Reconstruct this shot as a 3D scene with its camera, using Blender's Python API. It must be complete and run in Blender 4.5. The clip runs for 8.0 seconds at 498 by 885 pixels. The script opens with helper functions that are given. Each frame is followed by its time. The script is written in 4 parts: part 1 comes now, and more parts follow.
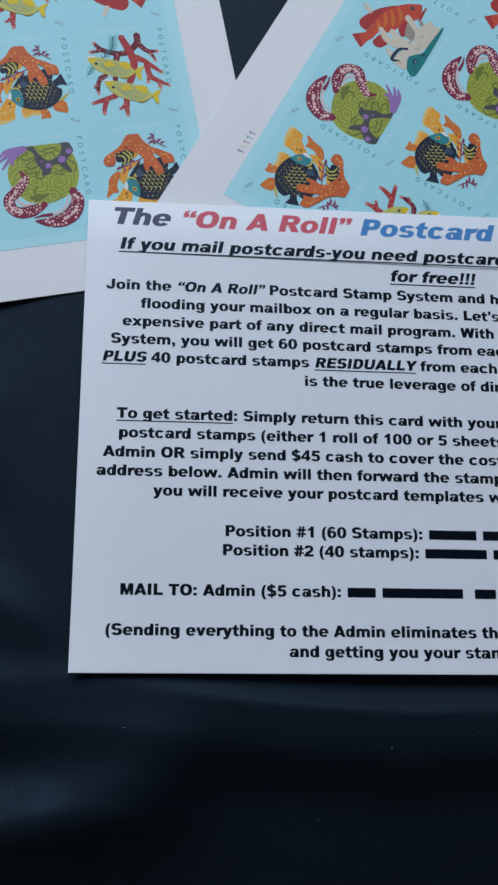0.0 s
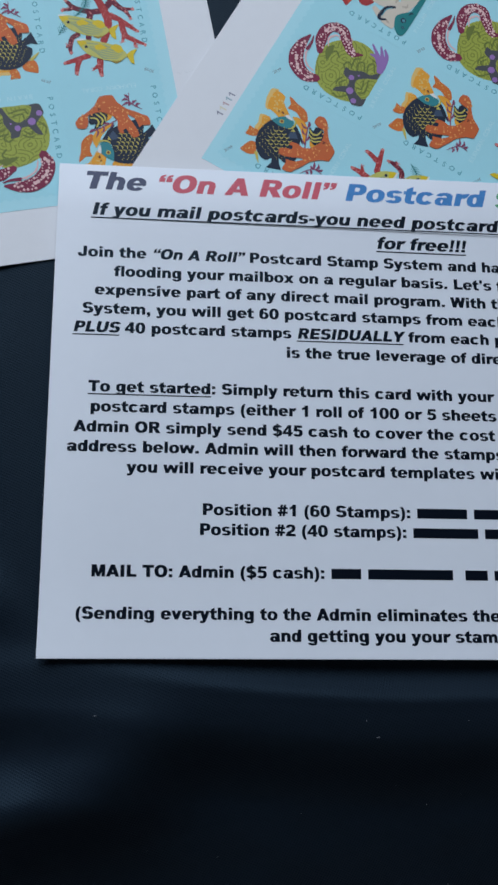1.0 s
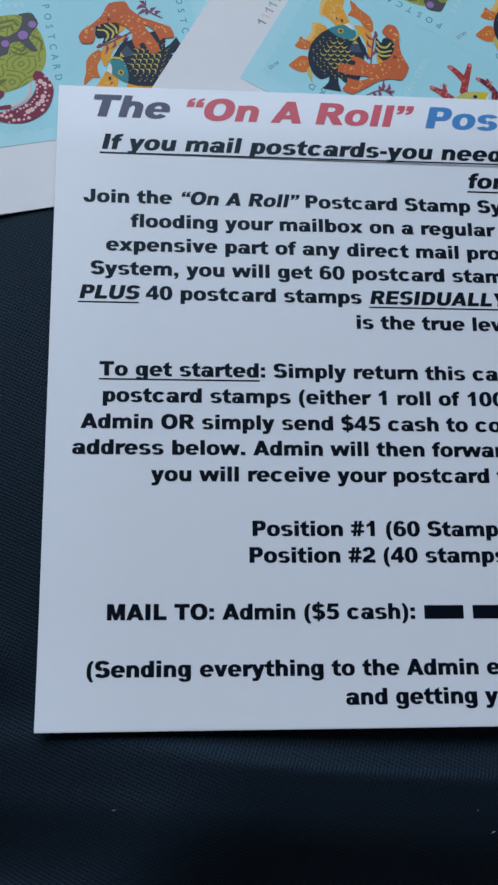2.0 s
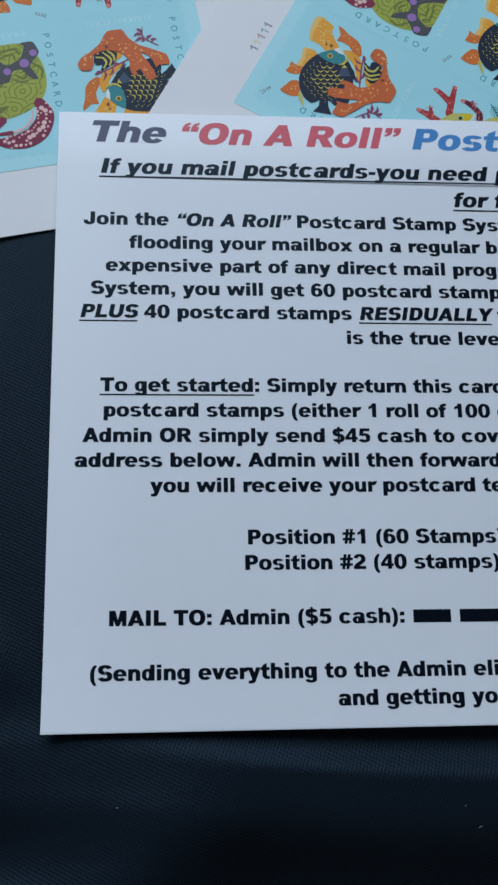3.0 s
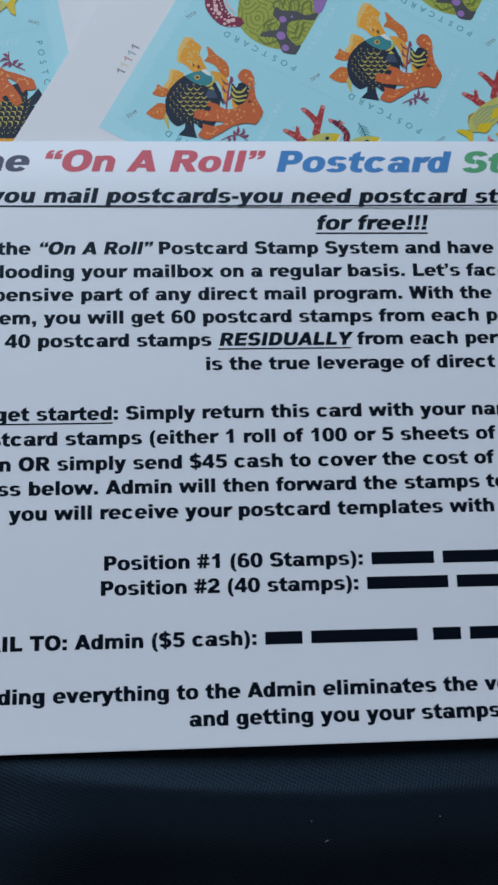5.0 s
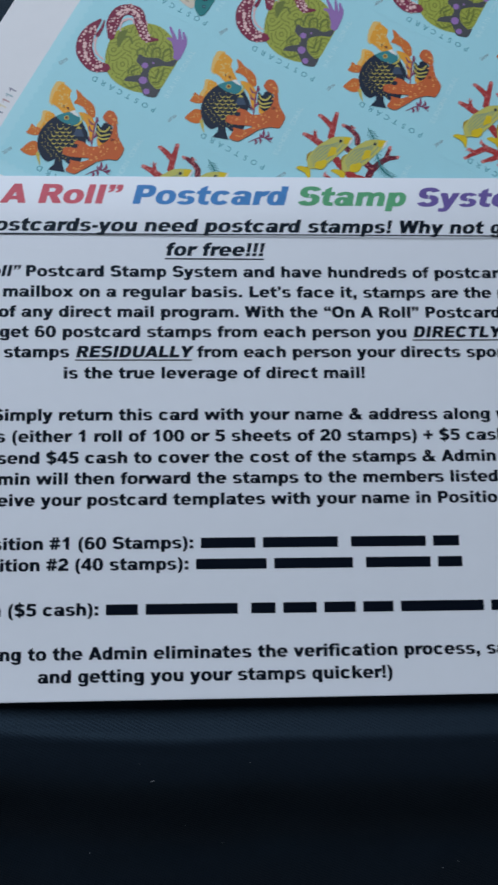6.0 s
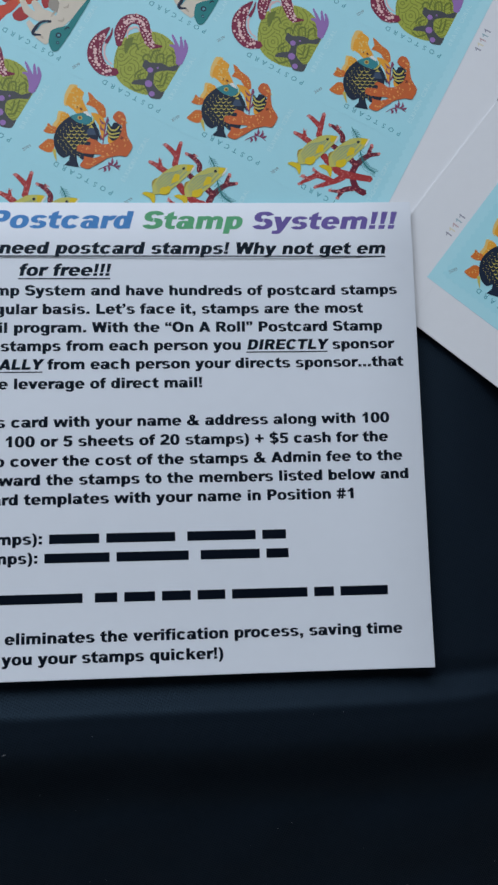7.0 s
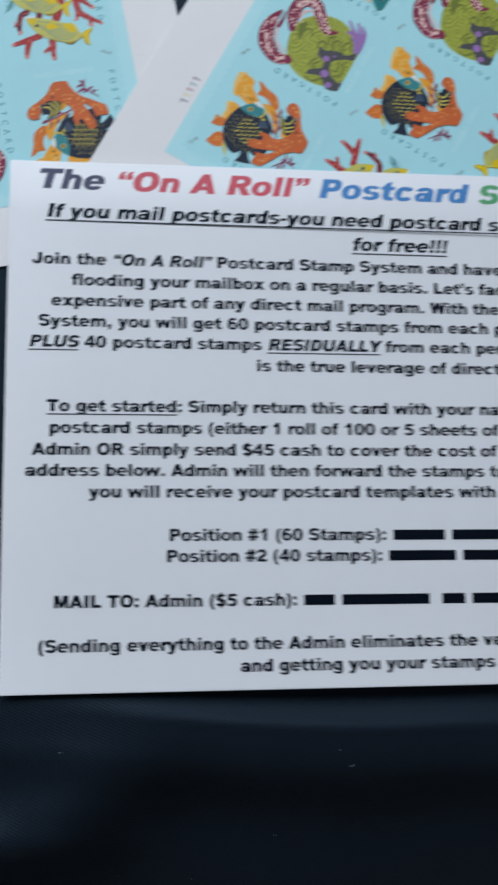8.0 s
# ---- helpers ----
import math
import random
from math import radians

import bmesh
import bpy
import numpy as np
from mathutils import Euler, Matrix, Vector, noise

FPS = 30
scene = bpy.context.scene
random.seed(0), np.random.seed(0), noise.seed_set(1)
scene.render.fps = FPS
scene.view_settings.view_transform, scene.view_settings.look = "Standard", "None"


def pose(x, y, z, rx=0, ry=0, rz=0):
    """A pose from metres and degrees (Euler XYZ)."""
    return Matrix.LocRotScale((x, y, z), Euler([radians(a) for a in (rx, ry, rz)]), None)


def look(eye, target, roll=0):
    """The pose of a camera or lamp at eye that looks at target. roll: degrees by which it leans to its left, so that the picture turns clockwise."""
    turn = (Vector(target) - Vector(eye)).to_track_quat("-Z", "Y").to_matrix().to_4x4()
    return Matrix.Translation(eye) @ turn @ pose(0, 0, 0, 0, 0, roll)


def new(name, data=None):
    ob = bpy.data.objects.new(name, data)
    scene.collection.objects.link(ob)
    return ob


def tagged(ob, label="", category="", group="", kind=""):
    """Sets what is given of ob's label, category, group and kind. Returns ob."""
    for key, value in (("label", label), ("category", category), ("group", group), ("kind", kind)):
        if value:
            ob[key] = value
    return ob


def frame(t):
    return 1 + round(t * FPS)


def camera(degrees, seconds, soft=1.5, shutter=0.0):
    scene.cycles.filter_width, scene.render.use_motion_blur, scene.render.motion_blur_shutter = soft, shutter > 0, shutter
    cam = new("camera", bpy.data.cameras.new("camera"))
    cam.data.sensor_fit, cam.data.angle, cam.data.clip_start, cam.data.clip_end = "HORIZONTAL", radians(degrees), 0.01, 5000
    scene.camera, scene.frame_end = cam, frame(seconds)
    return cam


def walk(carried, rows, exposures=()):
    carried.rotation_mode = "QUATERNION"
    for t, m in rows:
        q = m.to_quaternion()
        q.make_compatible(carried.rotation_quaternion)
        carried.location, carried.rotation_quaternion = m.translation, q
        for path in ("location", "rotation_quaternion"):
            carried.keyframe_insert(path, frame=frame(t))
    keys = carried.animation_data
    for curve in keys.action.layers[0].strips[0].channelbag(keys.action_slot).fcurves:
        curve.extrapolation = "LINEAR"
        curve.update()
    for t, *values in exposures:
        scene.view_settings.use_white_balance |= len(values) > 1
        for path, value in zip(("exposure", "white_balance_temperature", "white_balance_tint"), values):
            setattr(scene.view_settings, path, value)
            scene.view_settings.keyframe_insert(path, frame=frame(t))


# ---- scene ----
# Metres. The printed card's lower left corner is the origin, its face is z = 0.
cam = camera(31.5, 8.0, soft=2.6, shutter=0.2)
PATH = [
    (0.0, 0.01743, 0.00808, 0.17984, 12.229, -5.702, 0.169),
    (0.5, 0.02038, 0.00608, 0.17651, 12.293, -5.435, 0.076),
    (1.0, 0.02253, 0.00566, 0.17051, 12.032, -5.691, 0.004),
    (1.2, 0.02451, 0.00916, 0.15140, 12.003, -5.460, -0.088),
    (1.3, 0.02098, 0.01137, 0.13970, 12.102, -5.269, -0.135),
    (1.5, 0.01911, 0.01130, 0.12977, 12.471, -4.796, -0.246),
    (1.7, 0.01939, 0.01220, 0.12842, 12.487, -4.731, -0.439),
    (2.8, 0.01867, 0.01369, 0.13407, 12.565, -4.444, -0.983),
    (3.0, 0.02002, 0.01357, 0.13498, 12.591, -4.391, -1.071),
    (3.5, 0.01609, 0.02109, 0.13086, 12.377, -4.253, -1.238),
    (4.0, 0.02059, 0.02050, 0.12804, 11.513, -3.837, -1.643),
    (4.5, 0.03329, 0.02127, 0.13282, 11.301, -3.667, -1.867),
    (4.7, 0.03836, 0.02144, 0.13519, 10.996, -3.628, -1.870),
    (5.8, 0.06356, 0.02240, 0.16244, 9.201, -3.447, -0.972),
    (6.0, 0.07217, 0.02152, 0.16630, 8.883, -3.396, -0.951),
    (6.3, 0.08686, 0.02049, 0.17728, 8.745, -3.768, -1.219),
    (6.5, 0.09458, 0.02012, 0.18215, 8.641, -3.972, -1.417),
    (7.0, 0.09758, 0.02183, 0.18538, 8.106, -5.120, -1.740),
    (7.5, 0.08064, 0.02280, 0.18438, 7.660, -6.079, -1.468),
    (7.7, 0.06453, 0.02378, 0.18110, 7.570, -6.196, -1.362),
    (7.8, 0.05164, 0.02431, 0.17643, 7.493, -6.302, -1.132),
    (8.0, 0.02606, 0.02499, 0.16556, 7.307, -6.626, -0.631),
]
walk(cam, [(t, pose(x, y, z, rx, ry, rz)) for t, x, y, z, rx, ry, rz in PATH],
     exposures=[(0.0, 0.0, 6500, 10), (1.5, -0.04, 6420, 10), (3.0, -0.06, 6350, 7), (4.5, -0.06, 6400, 8), (6.0, -0.03, 6550, 10),
                (7.0, 0.05, 6700, 10), (7.5, 0.12, 6850, 10), (8.0, 0.19, 6950, 10)])

# ---- light ----
world = bpy.data.worlds.new("sky")
scene.world = world
world.use_nodes = True
wn = world.node_tree
sky = wn.nodes.new("ShaderNodeTexSky")
sky.sky_type = "NISHITA"
sky.sun_disc = False
sky.sun_elevation = radians(35)
sky.sun_rotation = radians(200)
wn.links.new(sky.outputs["Color"], wn.nodes["Background"].inputs["Color"])
wn.nodes["Background"].inputs["Strength"].default_value = 0.12

ROOM, FAR = 1.3, 0.8     # half width of the room; the far wall
FLOOR = -0.060
WIN_X, WIN_W, WIN_Z0, WIN_Z1 = -0.32, 0.6, 0.35, 1.15   # window in the far wall

lamp = bpy.data.lights.new("window_light", "AREA")
lamp.shape = "RECTANGLE"
lamp.size, lamp.size_y = 2 * WIN_W, WIN_Z1 - WIN_Z0
lamp.energy = 14.5
lamp.color = (0.78, 0.87, 1.0)
lamp_ob = new("window_light", lamp)
lamp_ob.matrix_world = look((WIN_X, FAR + 0.02, (WIN_Z0 + WIN_Z1) / 2), (WIN_X, 0, (WIN_Z0 + WIN_Z1) / 2 - 0.6))


# ---- materials ----
def material(name, colour, rough=0.6, spec=0.2, vary=0.06, scale=400.0, bump=0.0, bump_scale=2500.0, metal=0.0, tint=(1.0, 1.0, 1.0)):
    """A base colour with soft mottling at two scales and a fine grain."""
    mat = bpy.data.materials.new(name)
    mat.use_nodes = True
    nt = mat.node_tree
    bsdf = nt.nodes["Principled BSDF"]
    bsdf.inputs["Roughness"].default_value = rough
    bsdf.inputs["Specular IOR Level"].default_value = spec
    bsdf.inputs["Specular Tint"].default_value = (*tint, 1)
    bsdf.inputs["Metallic"].default_value = metal
    co = nt.nodes.new("ShaderNodeTexCoord")
    n1 = nt.nodes.new("ShaderNodeTexNoise")
    n1.inputs["Scale"].default_value = scale
    n1.inputs["Detail"].default_value = 4
    n2 = nt.nodes.new("ShaderNodeTexNoise")
    n2.inputs["Scale"].default_value = scale / 14
    for n in (n1, n2):
        nt.links.new(co.outputs["Object"], n.inputs["Vector"])
    add = nt.nodes.new("ShaderNodeMath")
    add.operation = "ADD"
    nt.links.new(n1.outputs["Fac"], add.inputs[0])
    nt.links.new(n2.outputs["Fac"], add.inputs[1])
    ramp = nt.nodes.new("ShaderNodeMapRange")
    ramp.inputs["From Min"].default_value, ramp.inputs["From Max"].default_value = 0.6, 1.4
    ramp.inputs["To Min"].default_value, ramp.inputs["To Max"].default_value = 1 - vary, 1 + vary
    nt.links.new(add.outputs[0], ramp.inputs["Value"])
    mul = nt.nodes.new("ShaderNodeVectorMath")
    mul.operation = "SCALE"
    mul.inputs[0].default_value = colour
    nt.links.new(ramp.outputs["Result"], mul.inputs["Scale"])
    nt.links.new(mul.outputs["Vector"], bsdf.inputs["Base Color"])
    if bump:
        n3 = nt.nodes.new("ShaderNodeTexNoise")
        n3.inputs["Scale"].default_value = bump_scale
        n3.inputs["Detail"].default_value = 3
        nt.links.new(co.outputs["Object"], n3.inputs["Vector"])
        b = nt.nodes.new("ShaderNodeBump")
        b.inputs["Strength"].default_value = bump
        b.inputs["Distance"].default_value = 0.0001
        nt.links.new(n3.outputs["Fac"], b.inputs["Height"])
        nt.links.new(b.outputs["Normal"], bsdf.inputs["Normal"])
    return mat


def cloth_material():
    """Black plain-weave nylon: crossing threads as relief, dull sheen, a little lint."""
    mat = bpy.data.materials.new("black_nylon")
    mat.use_nodes = True
    nt = mat.node_tree
    bsdf = nt.nodes["Principled BSDF"]
    bsdf.inputs["Roughness"].default_value = 0.50
    bsdf.inputs["Specular IOR Level"].default_value = 0.17
    bsdf.inputs["Specular Tint"].default_value = (0.45, 0.75, 1.0, 1)
    bsdf.inputs["Sheen Weight"].default_value = 0.04
    bsdf.inputs["Sheen Roughness"].default_value = 0.45
    bsdf.inputs["Sheen Tint"].default_value = (0.6, 0.75, 1.0, 1)
    co = nt.nodes.new("ShaderNodeTexCoord")
    turn = nt.nodes.new("ShaderNodeMapping")
    turn.inputs["Rotation"].default_value = (0, 0, radians(24))
    nt.links.new(co.outputs["Object"], turn.inputs["Vector"])
    waves = []
    for axis in ("X", "Y"):
        w = nt.nodes.new("ShaderNodeTexWave")
        w.bands_direction = axis
        w.inputs["Scale"].default_value = 600
        w.inputs["Distortion"].default_value = 1.2
        w.inputs["Detail"].default_value = 1.0
        w.inputs["Detail Scale"].default_value = 0.5
        nt.links.new(turn.outputs["Vector"], w.inputs["Vector"])
        waves.append(w)
    mx = nt.nodes.new("ShaderNodeMath")
    mx.operation = "MAXIMUM"
    nt.links.new(waves[0].outputs["Fac"], mx.inputs[0])
    nt.links.new(waves[1].outputs["Fac"], mx.inputs[1])
    b = nt.nodes.new("ShaderNodeBump")
    b.inputs["Strength"].default_value = 0.55
    b.inputs["Distance"].default_value = 0.00009
    nt.links.new(mx.outputs[0], b.inputs["Height"])
    nt.links.new(b.outputs["Normal"], bsdf.inputs["Normal"])
    n = nt.nodes.new("ShaderNodeTexNoise")
    n.inputs["Scale"].default_value = 35
    n.inputs["Detail"].default_value = 6
    nt.links.new(co.outputs["Object"], n.inputs["Vector"])
    mix = nt.nodes.new("ShaderNodeMix")
    mix.data_type = "RGBA"
    mix.inputs["A"].default_value = (0.0012, 0.0027, 0.0056, 1)
    mix.inputs["B"].default_value = (0.0031, 0.0062, 0.0116, 1)
    nt.links.new(n.outputs["Fac"], mix.inputs["Factor"])
    thread = nt.nodes.new("ShaderNodeMix")
    thread.data_type = "RGBA"
    thread.inputs["B"].default_value = (0.0085, 0.0140, 0.0225, 1)
    nt.links.new(mx.outputs[0], thread.inputs["Factor"])
    nt.links.new(mix.outputs["Result"], thread.inputs["A"])
    nt.links.new(thread.outputs["Result"], bsdf.inputs["Base Color"])
    return mat


M = {
    "card": material("card_stock", (0.765, 0.795, 0.845), 0.42, 0.4, 0.012, 300, 0.05, 3000),
    "sheet": material("label_paper", (0.775, 0.775, 0.79), 0.55, 0.35, 0.015, 300, 0.06, 2500),
    "blue": material("print_light_blue", (0.395, 0.735, 0.800), 0.55, 0.2, 0.02, 300, 0.05, 2500),
    "pale_blue": material("print_pale_blue", (0.435, 0.760, 0.820), 0.55, 0.3, 0.02, 300, 0.05, 2500),
    "ink": material("print_black", (0.0030, 0.0050, 0.011), 0.36, 0.17, 0.15, 900, tint=(0.55, 0.8, 1.0)),
    "navy": material("print_navy", (0.034, 0.046, 0.112), 0.42, 0.40, 0.15, 700),
    "red": material("print_red", (0.64, 0.080, 0.120), 0.42, 0.40, 0.10, 700),
    "title_blue": material("print_blue", (0.075, 0.26, 0.58), 0.55, 0.15, 0.10, 700),
    "green": material("print_green", (0.115, 0.41, 0.20), 0.55, 0.15, 0.10, 700),
    "purple": material("print_purple", (0.16, 0.115, 0.36), 0.55, 0.15, 0.10, 700),
    "teal_ink": material("print_teal", (0.10, 0.35, 0.41), 0.5),
    "grey_ink": material("print_grey", (0.22, 0.25, 0.27), 0.5),
    "faint_red": material("print_faint_red", (0.55, 0.38, 0.38), 0.5),
    "faint_teal": material("print_faint_teal", (0.36, 0.48, 0.52), 0.5),
    "faint_grey": material("print_faint_grey", (0.30, 0.30, 0.36), 0.5),
    "faint_yellow": material("print_faint_yellow", (0.74, 0.68, 0.50), 0.5),
    "crease": material("cut_edge", (0.66, 0.66, 0.67), 0.6),
    "amber": material("print_amber", (0.84, 0.37, 0.035), 0.55, 0.2, 0.10),
    "orange": material("print_orange", (0.66, 0.165, 0.028), 0.55, 0.2, 0.10),
    "pale_orange": material("print_pale_orange", (0.80, 0.36, 0.10), 0.5),
    "dark": material("print_dark_navy", (0.009, 0.019, 0.042), 0.55, 0.2, 0.2),
    "teal": material("print_deep_teal", (0.03, 0.24, 0.27), 0.5),
    "sea": material("print_sea_green", (0.006, 0.20, 0.20), 0.5),
    "yellow": material("print_yellow", (0.72, 0.52, 0.015), 0.5),
    "lime": material("print_sage", (0.56, 0.53, 0.13), 0.5),
    "sage": material("print_dull_green", (0.30, 0.37, 0.21), 0.5),
    "gold": material("print_gold", (0.36, 0.24, 0.02), 0.5),
    "wine": material("print_wine", (0.22, 0.022, 0.060), 0.55, 0.2, 0.12),
    "maroon": material("print_maroon", (0.15, 0.012, 0.030), 0.55, 0.2, 0.15),
    "coral_red": material("print_coral_red", (0.40, 0.035, 0.035), 0.55, 0.2, 0.15),
    "scarlet": material("print_scarlet", (0.58, 0.07, 0.035), 0.55, 0.2, 0.12),
    "pink": material("print_pink", (0.78, 0.52, 0.50), 0.5),
    "straw": material("print_straw", (0.80, 0.52, 0.16), 0.5),
    "rust": material("print_rust", (0.60, 0.130, 0.036), 0.55, 0.2, 0.10),
    "plum": material("print_plum", (0.26, 0.060, 0.13), 0.55, 0.2, 0.10),
    "cream": material("print_cream", (0.80, 0.80, 0.76), 0.5),
    "rose": material("print_rose", (0.70, 0.22, 0.20), 0.5),
    "deep_moss": material("print_deep_moss", (0.15, 0.185, 0.032), 0.5),
    "caption_ink": material("print_caption", (0.55, 0.82, 0.86), 0.5),
    "beige": material("print_beige", (0.66, 0.58, 0.47), 0.5),
    "shade": material("print_warm_grey", (0.33, 0.29, 0.24), 0.5),
    "lilac": material("print_lilac", (0.32, 0.17, 0.44), 0.5),
    "slate": material("print_slate", (0.070, 0.072, 0.080), 0.5),
    "olive": material("print_olive", (0.36, 0.40, 0.06), 0.5),
    "moss": material("print_moss", (0.22, 0.25, 0.035), 0.5),
    "navy_patch": material("print_slate_blue", (0.045, 0.075, 0.13), 0.5),
    "scale_yellow": material("print_dull_yellow", (0.60, 0.50, 0.10), 0.5),
    "wine_dark": material("print_brown_red", (0.20, 0.045, 0.02), 0.5),
    "fold": material("print_fold", (0.50, 0.42, 0.33), 0.5),
    "lint": material("lint", (0.28, 0.30, 0.33), 0.9),
    "cloth": cloth_material(),
    "plaster": material("plaster", (0.55, 0.55, 0.54), 0.9, 0.2, 0.04, 8, 0.2, 60),
    "boards": material("floor_paint", (0.22, 0.20, 0.18), 0.7, 0.3, 0.10, 10, 0.2, 80),
}


# ---- building helpers ----
def link(name, me, mat, parent=None, label="", m=None):
    """One mesh as an object, under a thing or a part."""
    if mat and not me.materials:
        me.materials.append(mat)
    ob = new(name, me)
    if parent:
        ob.parent = parent
    if m is not None:
        ob.matrix_basis = m
    if label:
        ob["label"] = label
    return ob


def to_mesh(name, bm, smooth=False):
    me = bpy.data.meshes.new(name)
    bmesh.ops.recalc_face_normals(bm, faces=bm.faces)
    bm.to_mesh(me)
    bm.free()
    for p in me.polygons:
        p.use_smooth = smooth
    return me


def empty(name, m, label, category, group=""):
    ob = new(name)
    ob.empty_display_size = 0.02
    ob.matrix_basis = m
    return tagged(ob, label, category, group)


def slab(name, x0, x1, y0, y1, z0, z1, bevel=0.0):
    """A box with its upright and top edges eased."""
    bm = bmesh.new()
    bmesh.ops.create_cube(bm, size=1.0)
    for v in bm.verts:
        v.co = Vector(((x0 + x1) / 2 + v.co.x * (x1 - x0), (y0 + y1) / 2 + v.co.y * (y1 - y0), (z0 + z1) / 2 + v.co.z * (z1 - z0)))
    if bevel:
        bmesh.ops.bevel(bm, geom=list(bm.edges), offset=bevel, segments=1, affect="EDGES")
    return to_mesh(name, bm)


MM = 0.001
HAIR = 0.0000005


def spline(pts, n=6):
    """A smooth line through the points."""
    if len(pts) < 3:
        return [Vector(pts[0]).lerp(Vector(pts[-1]), k / n) for k in range(n + 1)]
    p = [Vector(q) for q in pts]
    p = [2 * p[0] - p[1]] + p + [2 * p[-1] - p[-2]]
    out = []
    for i in range(1, len(p) - 2):
        for k in range(n):
            t = k / n
            out.append(0.5 * (2 * p[i] + (p[i + 1] - p[i - 1]) * t + (2 * p[i - 1] - 5 * p[i] + 4 * p[i + 1] - p[i + 2]) * t * t
                              + (3 * p[i] - 3 * p[i + 1] + p[i + 2] - p[i - 1]) * t ** 3))
    return out + [p[-2]]


class Drawing:
    """Flat printed shapes in millimetres; every call adds one filled outline."""

    def __init__(self, levels=12):
        self.verts, self.faces, self.count, self.levels = [], [], 0, levels

    def level(self):
        """Overlapping strokes of one ink lie a hair above one another."""
        self.count += 1
        return self.count % self.levels

    def poly(self, pts):
        n, k = len(self.verts), self.level()
        self.verts += [(p[0], p[1], k) for p in pts]
        self.faces.append(tuple(range(n, n + len(pts))))

    def oval(self, c, rx, ry=None, turn=0.0, n=20, wobble=0.0, seed=0):
        ry = rx if ry is None else ry
        rng = random.Random(seed)
        ca, sa = math.cos(radians(turn)), math.sin(radians(turn))
        pts = []
        for k in range(n):
            a, w = 2 * math.pi * k / n, 1 + wobble * rng.uniform(-1, 1)
            x, y = rx * w * math.cos(a), ry * w * math.sin(a)
            pts.append((c[0] + ca * x - sa * y, c[1] + sa * x + ca * y))
        self.poly(pts)

    def blob(self, pts, n=3):
        """A filled shape with a softly rounded outline."""
        p, m = [Vector(q) for q in pts], len(pts)
        out = []
        for i in range(m):
            a, b, c, d = p[i - 1], p[i], p[(i + 1) % m], p[(i + 2) % m]
            for k in range(n):
                t = k / n
                out.append(0.5 * (2 * b + (c - a) * t * 0.6 + (6 * (c - b) - 2 * (c - a) * 0.6 - (d - b) * 0.6) * t * t + ((c - a) * 0.6 + (d - b) * 0.6 - 4 * (c - b)) * t ** 3))
        self.poly(out)

    def stroke(self, pts, widths, n=6, wobble=0.0, seed=0):
        """A tapering band along a smooth line, with rounded ends."""
        rng = random.Random(seed)
        line = spline(pts, n)
        m = len(line) - 1
        left, right = [], []
        for i, p in enumerate(line):
            d = (line[min(i + 1, m)] - line[max(i - 1, 0)]).normalized()
            f = i / m * (len(widths) - 1)
            j = min(int(f), len(widths) - 2)
            w = (widths[j] + (widths[j + 1] - widths[j]) * (f - j)) / 2
            q = Vector((-d.y, d.x))
            left.append(p + q * w * (1 + wobble * rng.uniform(-1, 1)))
            right.append(p - q * w * (1 + wobble * rng.uniform(-1, 1)))
        d0, d1 = (line[0] - line[1]).normalized(), (line[-1] - line[-2]).normalized()
        cap0, cap1 = line[0] + d0 * widths[0] * 0.35, line[-1] + d1 * widths[-1] * 0.35
        n0 = len(self.verts)
        k = len(left)
        lv = self.level()
        self.verts += [(v[0], v[1], lv) for v in left + right + [cap0, cap1]]
        for i in range(k - 1):
            self.faces.append((n0 + i, n0 + k + i, n0 + k + i + 1, n0 + i + 1))
        self.faces.append((n0 + 2 * k, n0 + k, n0))
        self.faces.append((n0 + 2 * k + 1, n0 + k - 1, n0 + 2 * k - 1))

    def dots(self, pts, width, count, r, seed):
        """Small dots scattered along a band."""
        rng = random.Random(seed)
        line = spline(pts, 8)
        for _ in range(count):
            p = rng.choice(line)
            self.oval((p.x + rng.uniform(-0.5, 0.5) * width, p.y + rng.uniform(-0.5, 0.5) * width), r * rng.uniform(0.6, 1.3), n=7)

    def move(self, dx, dy):
        self.verts = [(x + dx, y + dy, k) for x, y, k in self.verts]

    def mesh(self, name, z, bend=None):
        me = bpy.data.meshes.new(name)
        me.from_pydata([(x * MM, y * MM, z + k * HAIR + (bend(x * MM, y * MM) if bend else 0)) for x, y, k in self.verts], [], self.faces)
        return me


# ---- lettering ----
ADV = {" ": 333, ".": 333, ",": 333, ":": 333, "(": 389, ")": 389, "!": 333, "&": 889, "-": 333, "\u201c": 500, "\u201d": 500, "\u2019": 278, "\u2026": 1000}
ADV.update({c: 667 for c in "abcdeghknopqux0123456789#$+FJL"})
ADV.update({c: 333 for c in "ijl"})
ADV.update({c: 778 for c in "ABCDRVXY"})
ADV.update({c: 833 for c in "GHKNOQU"})
ADV.update({c: 722 for c in "EPSTZ"})
ADV.update({c: 611 for c in "svy"})
ADV.update({"f": 389, "m": 1000, "r": 444, "t": 444, "w": 944, "z": 556, "I": 389, "M": 944, "W": 1000})
# a figure one cut by hand in units of the capital height
CUT = {"1": [(0.28, 0), (0.48, 0), (0.48, 1), (0.34, 1), (0.24, 0.86), (0.0, 0.75), (0.0, 0.60), (0.28, 0.70)]}
GLYPHS = {}


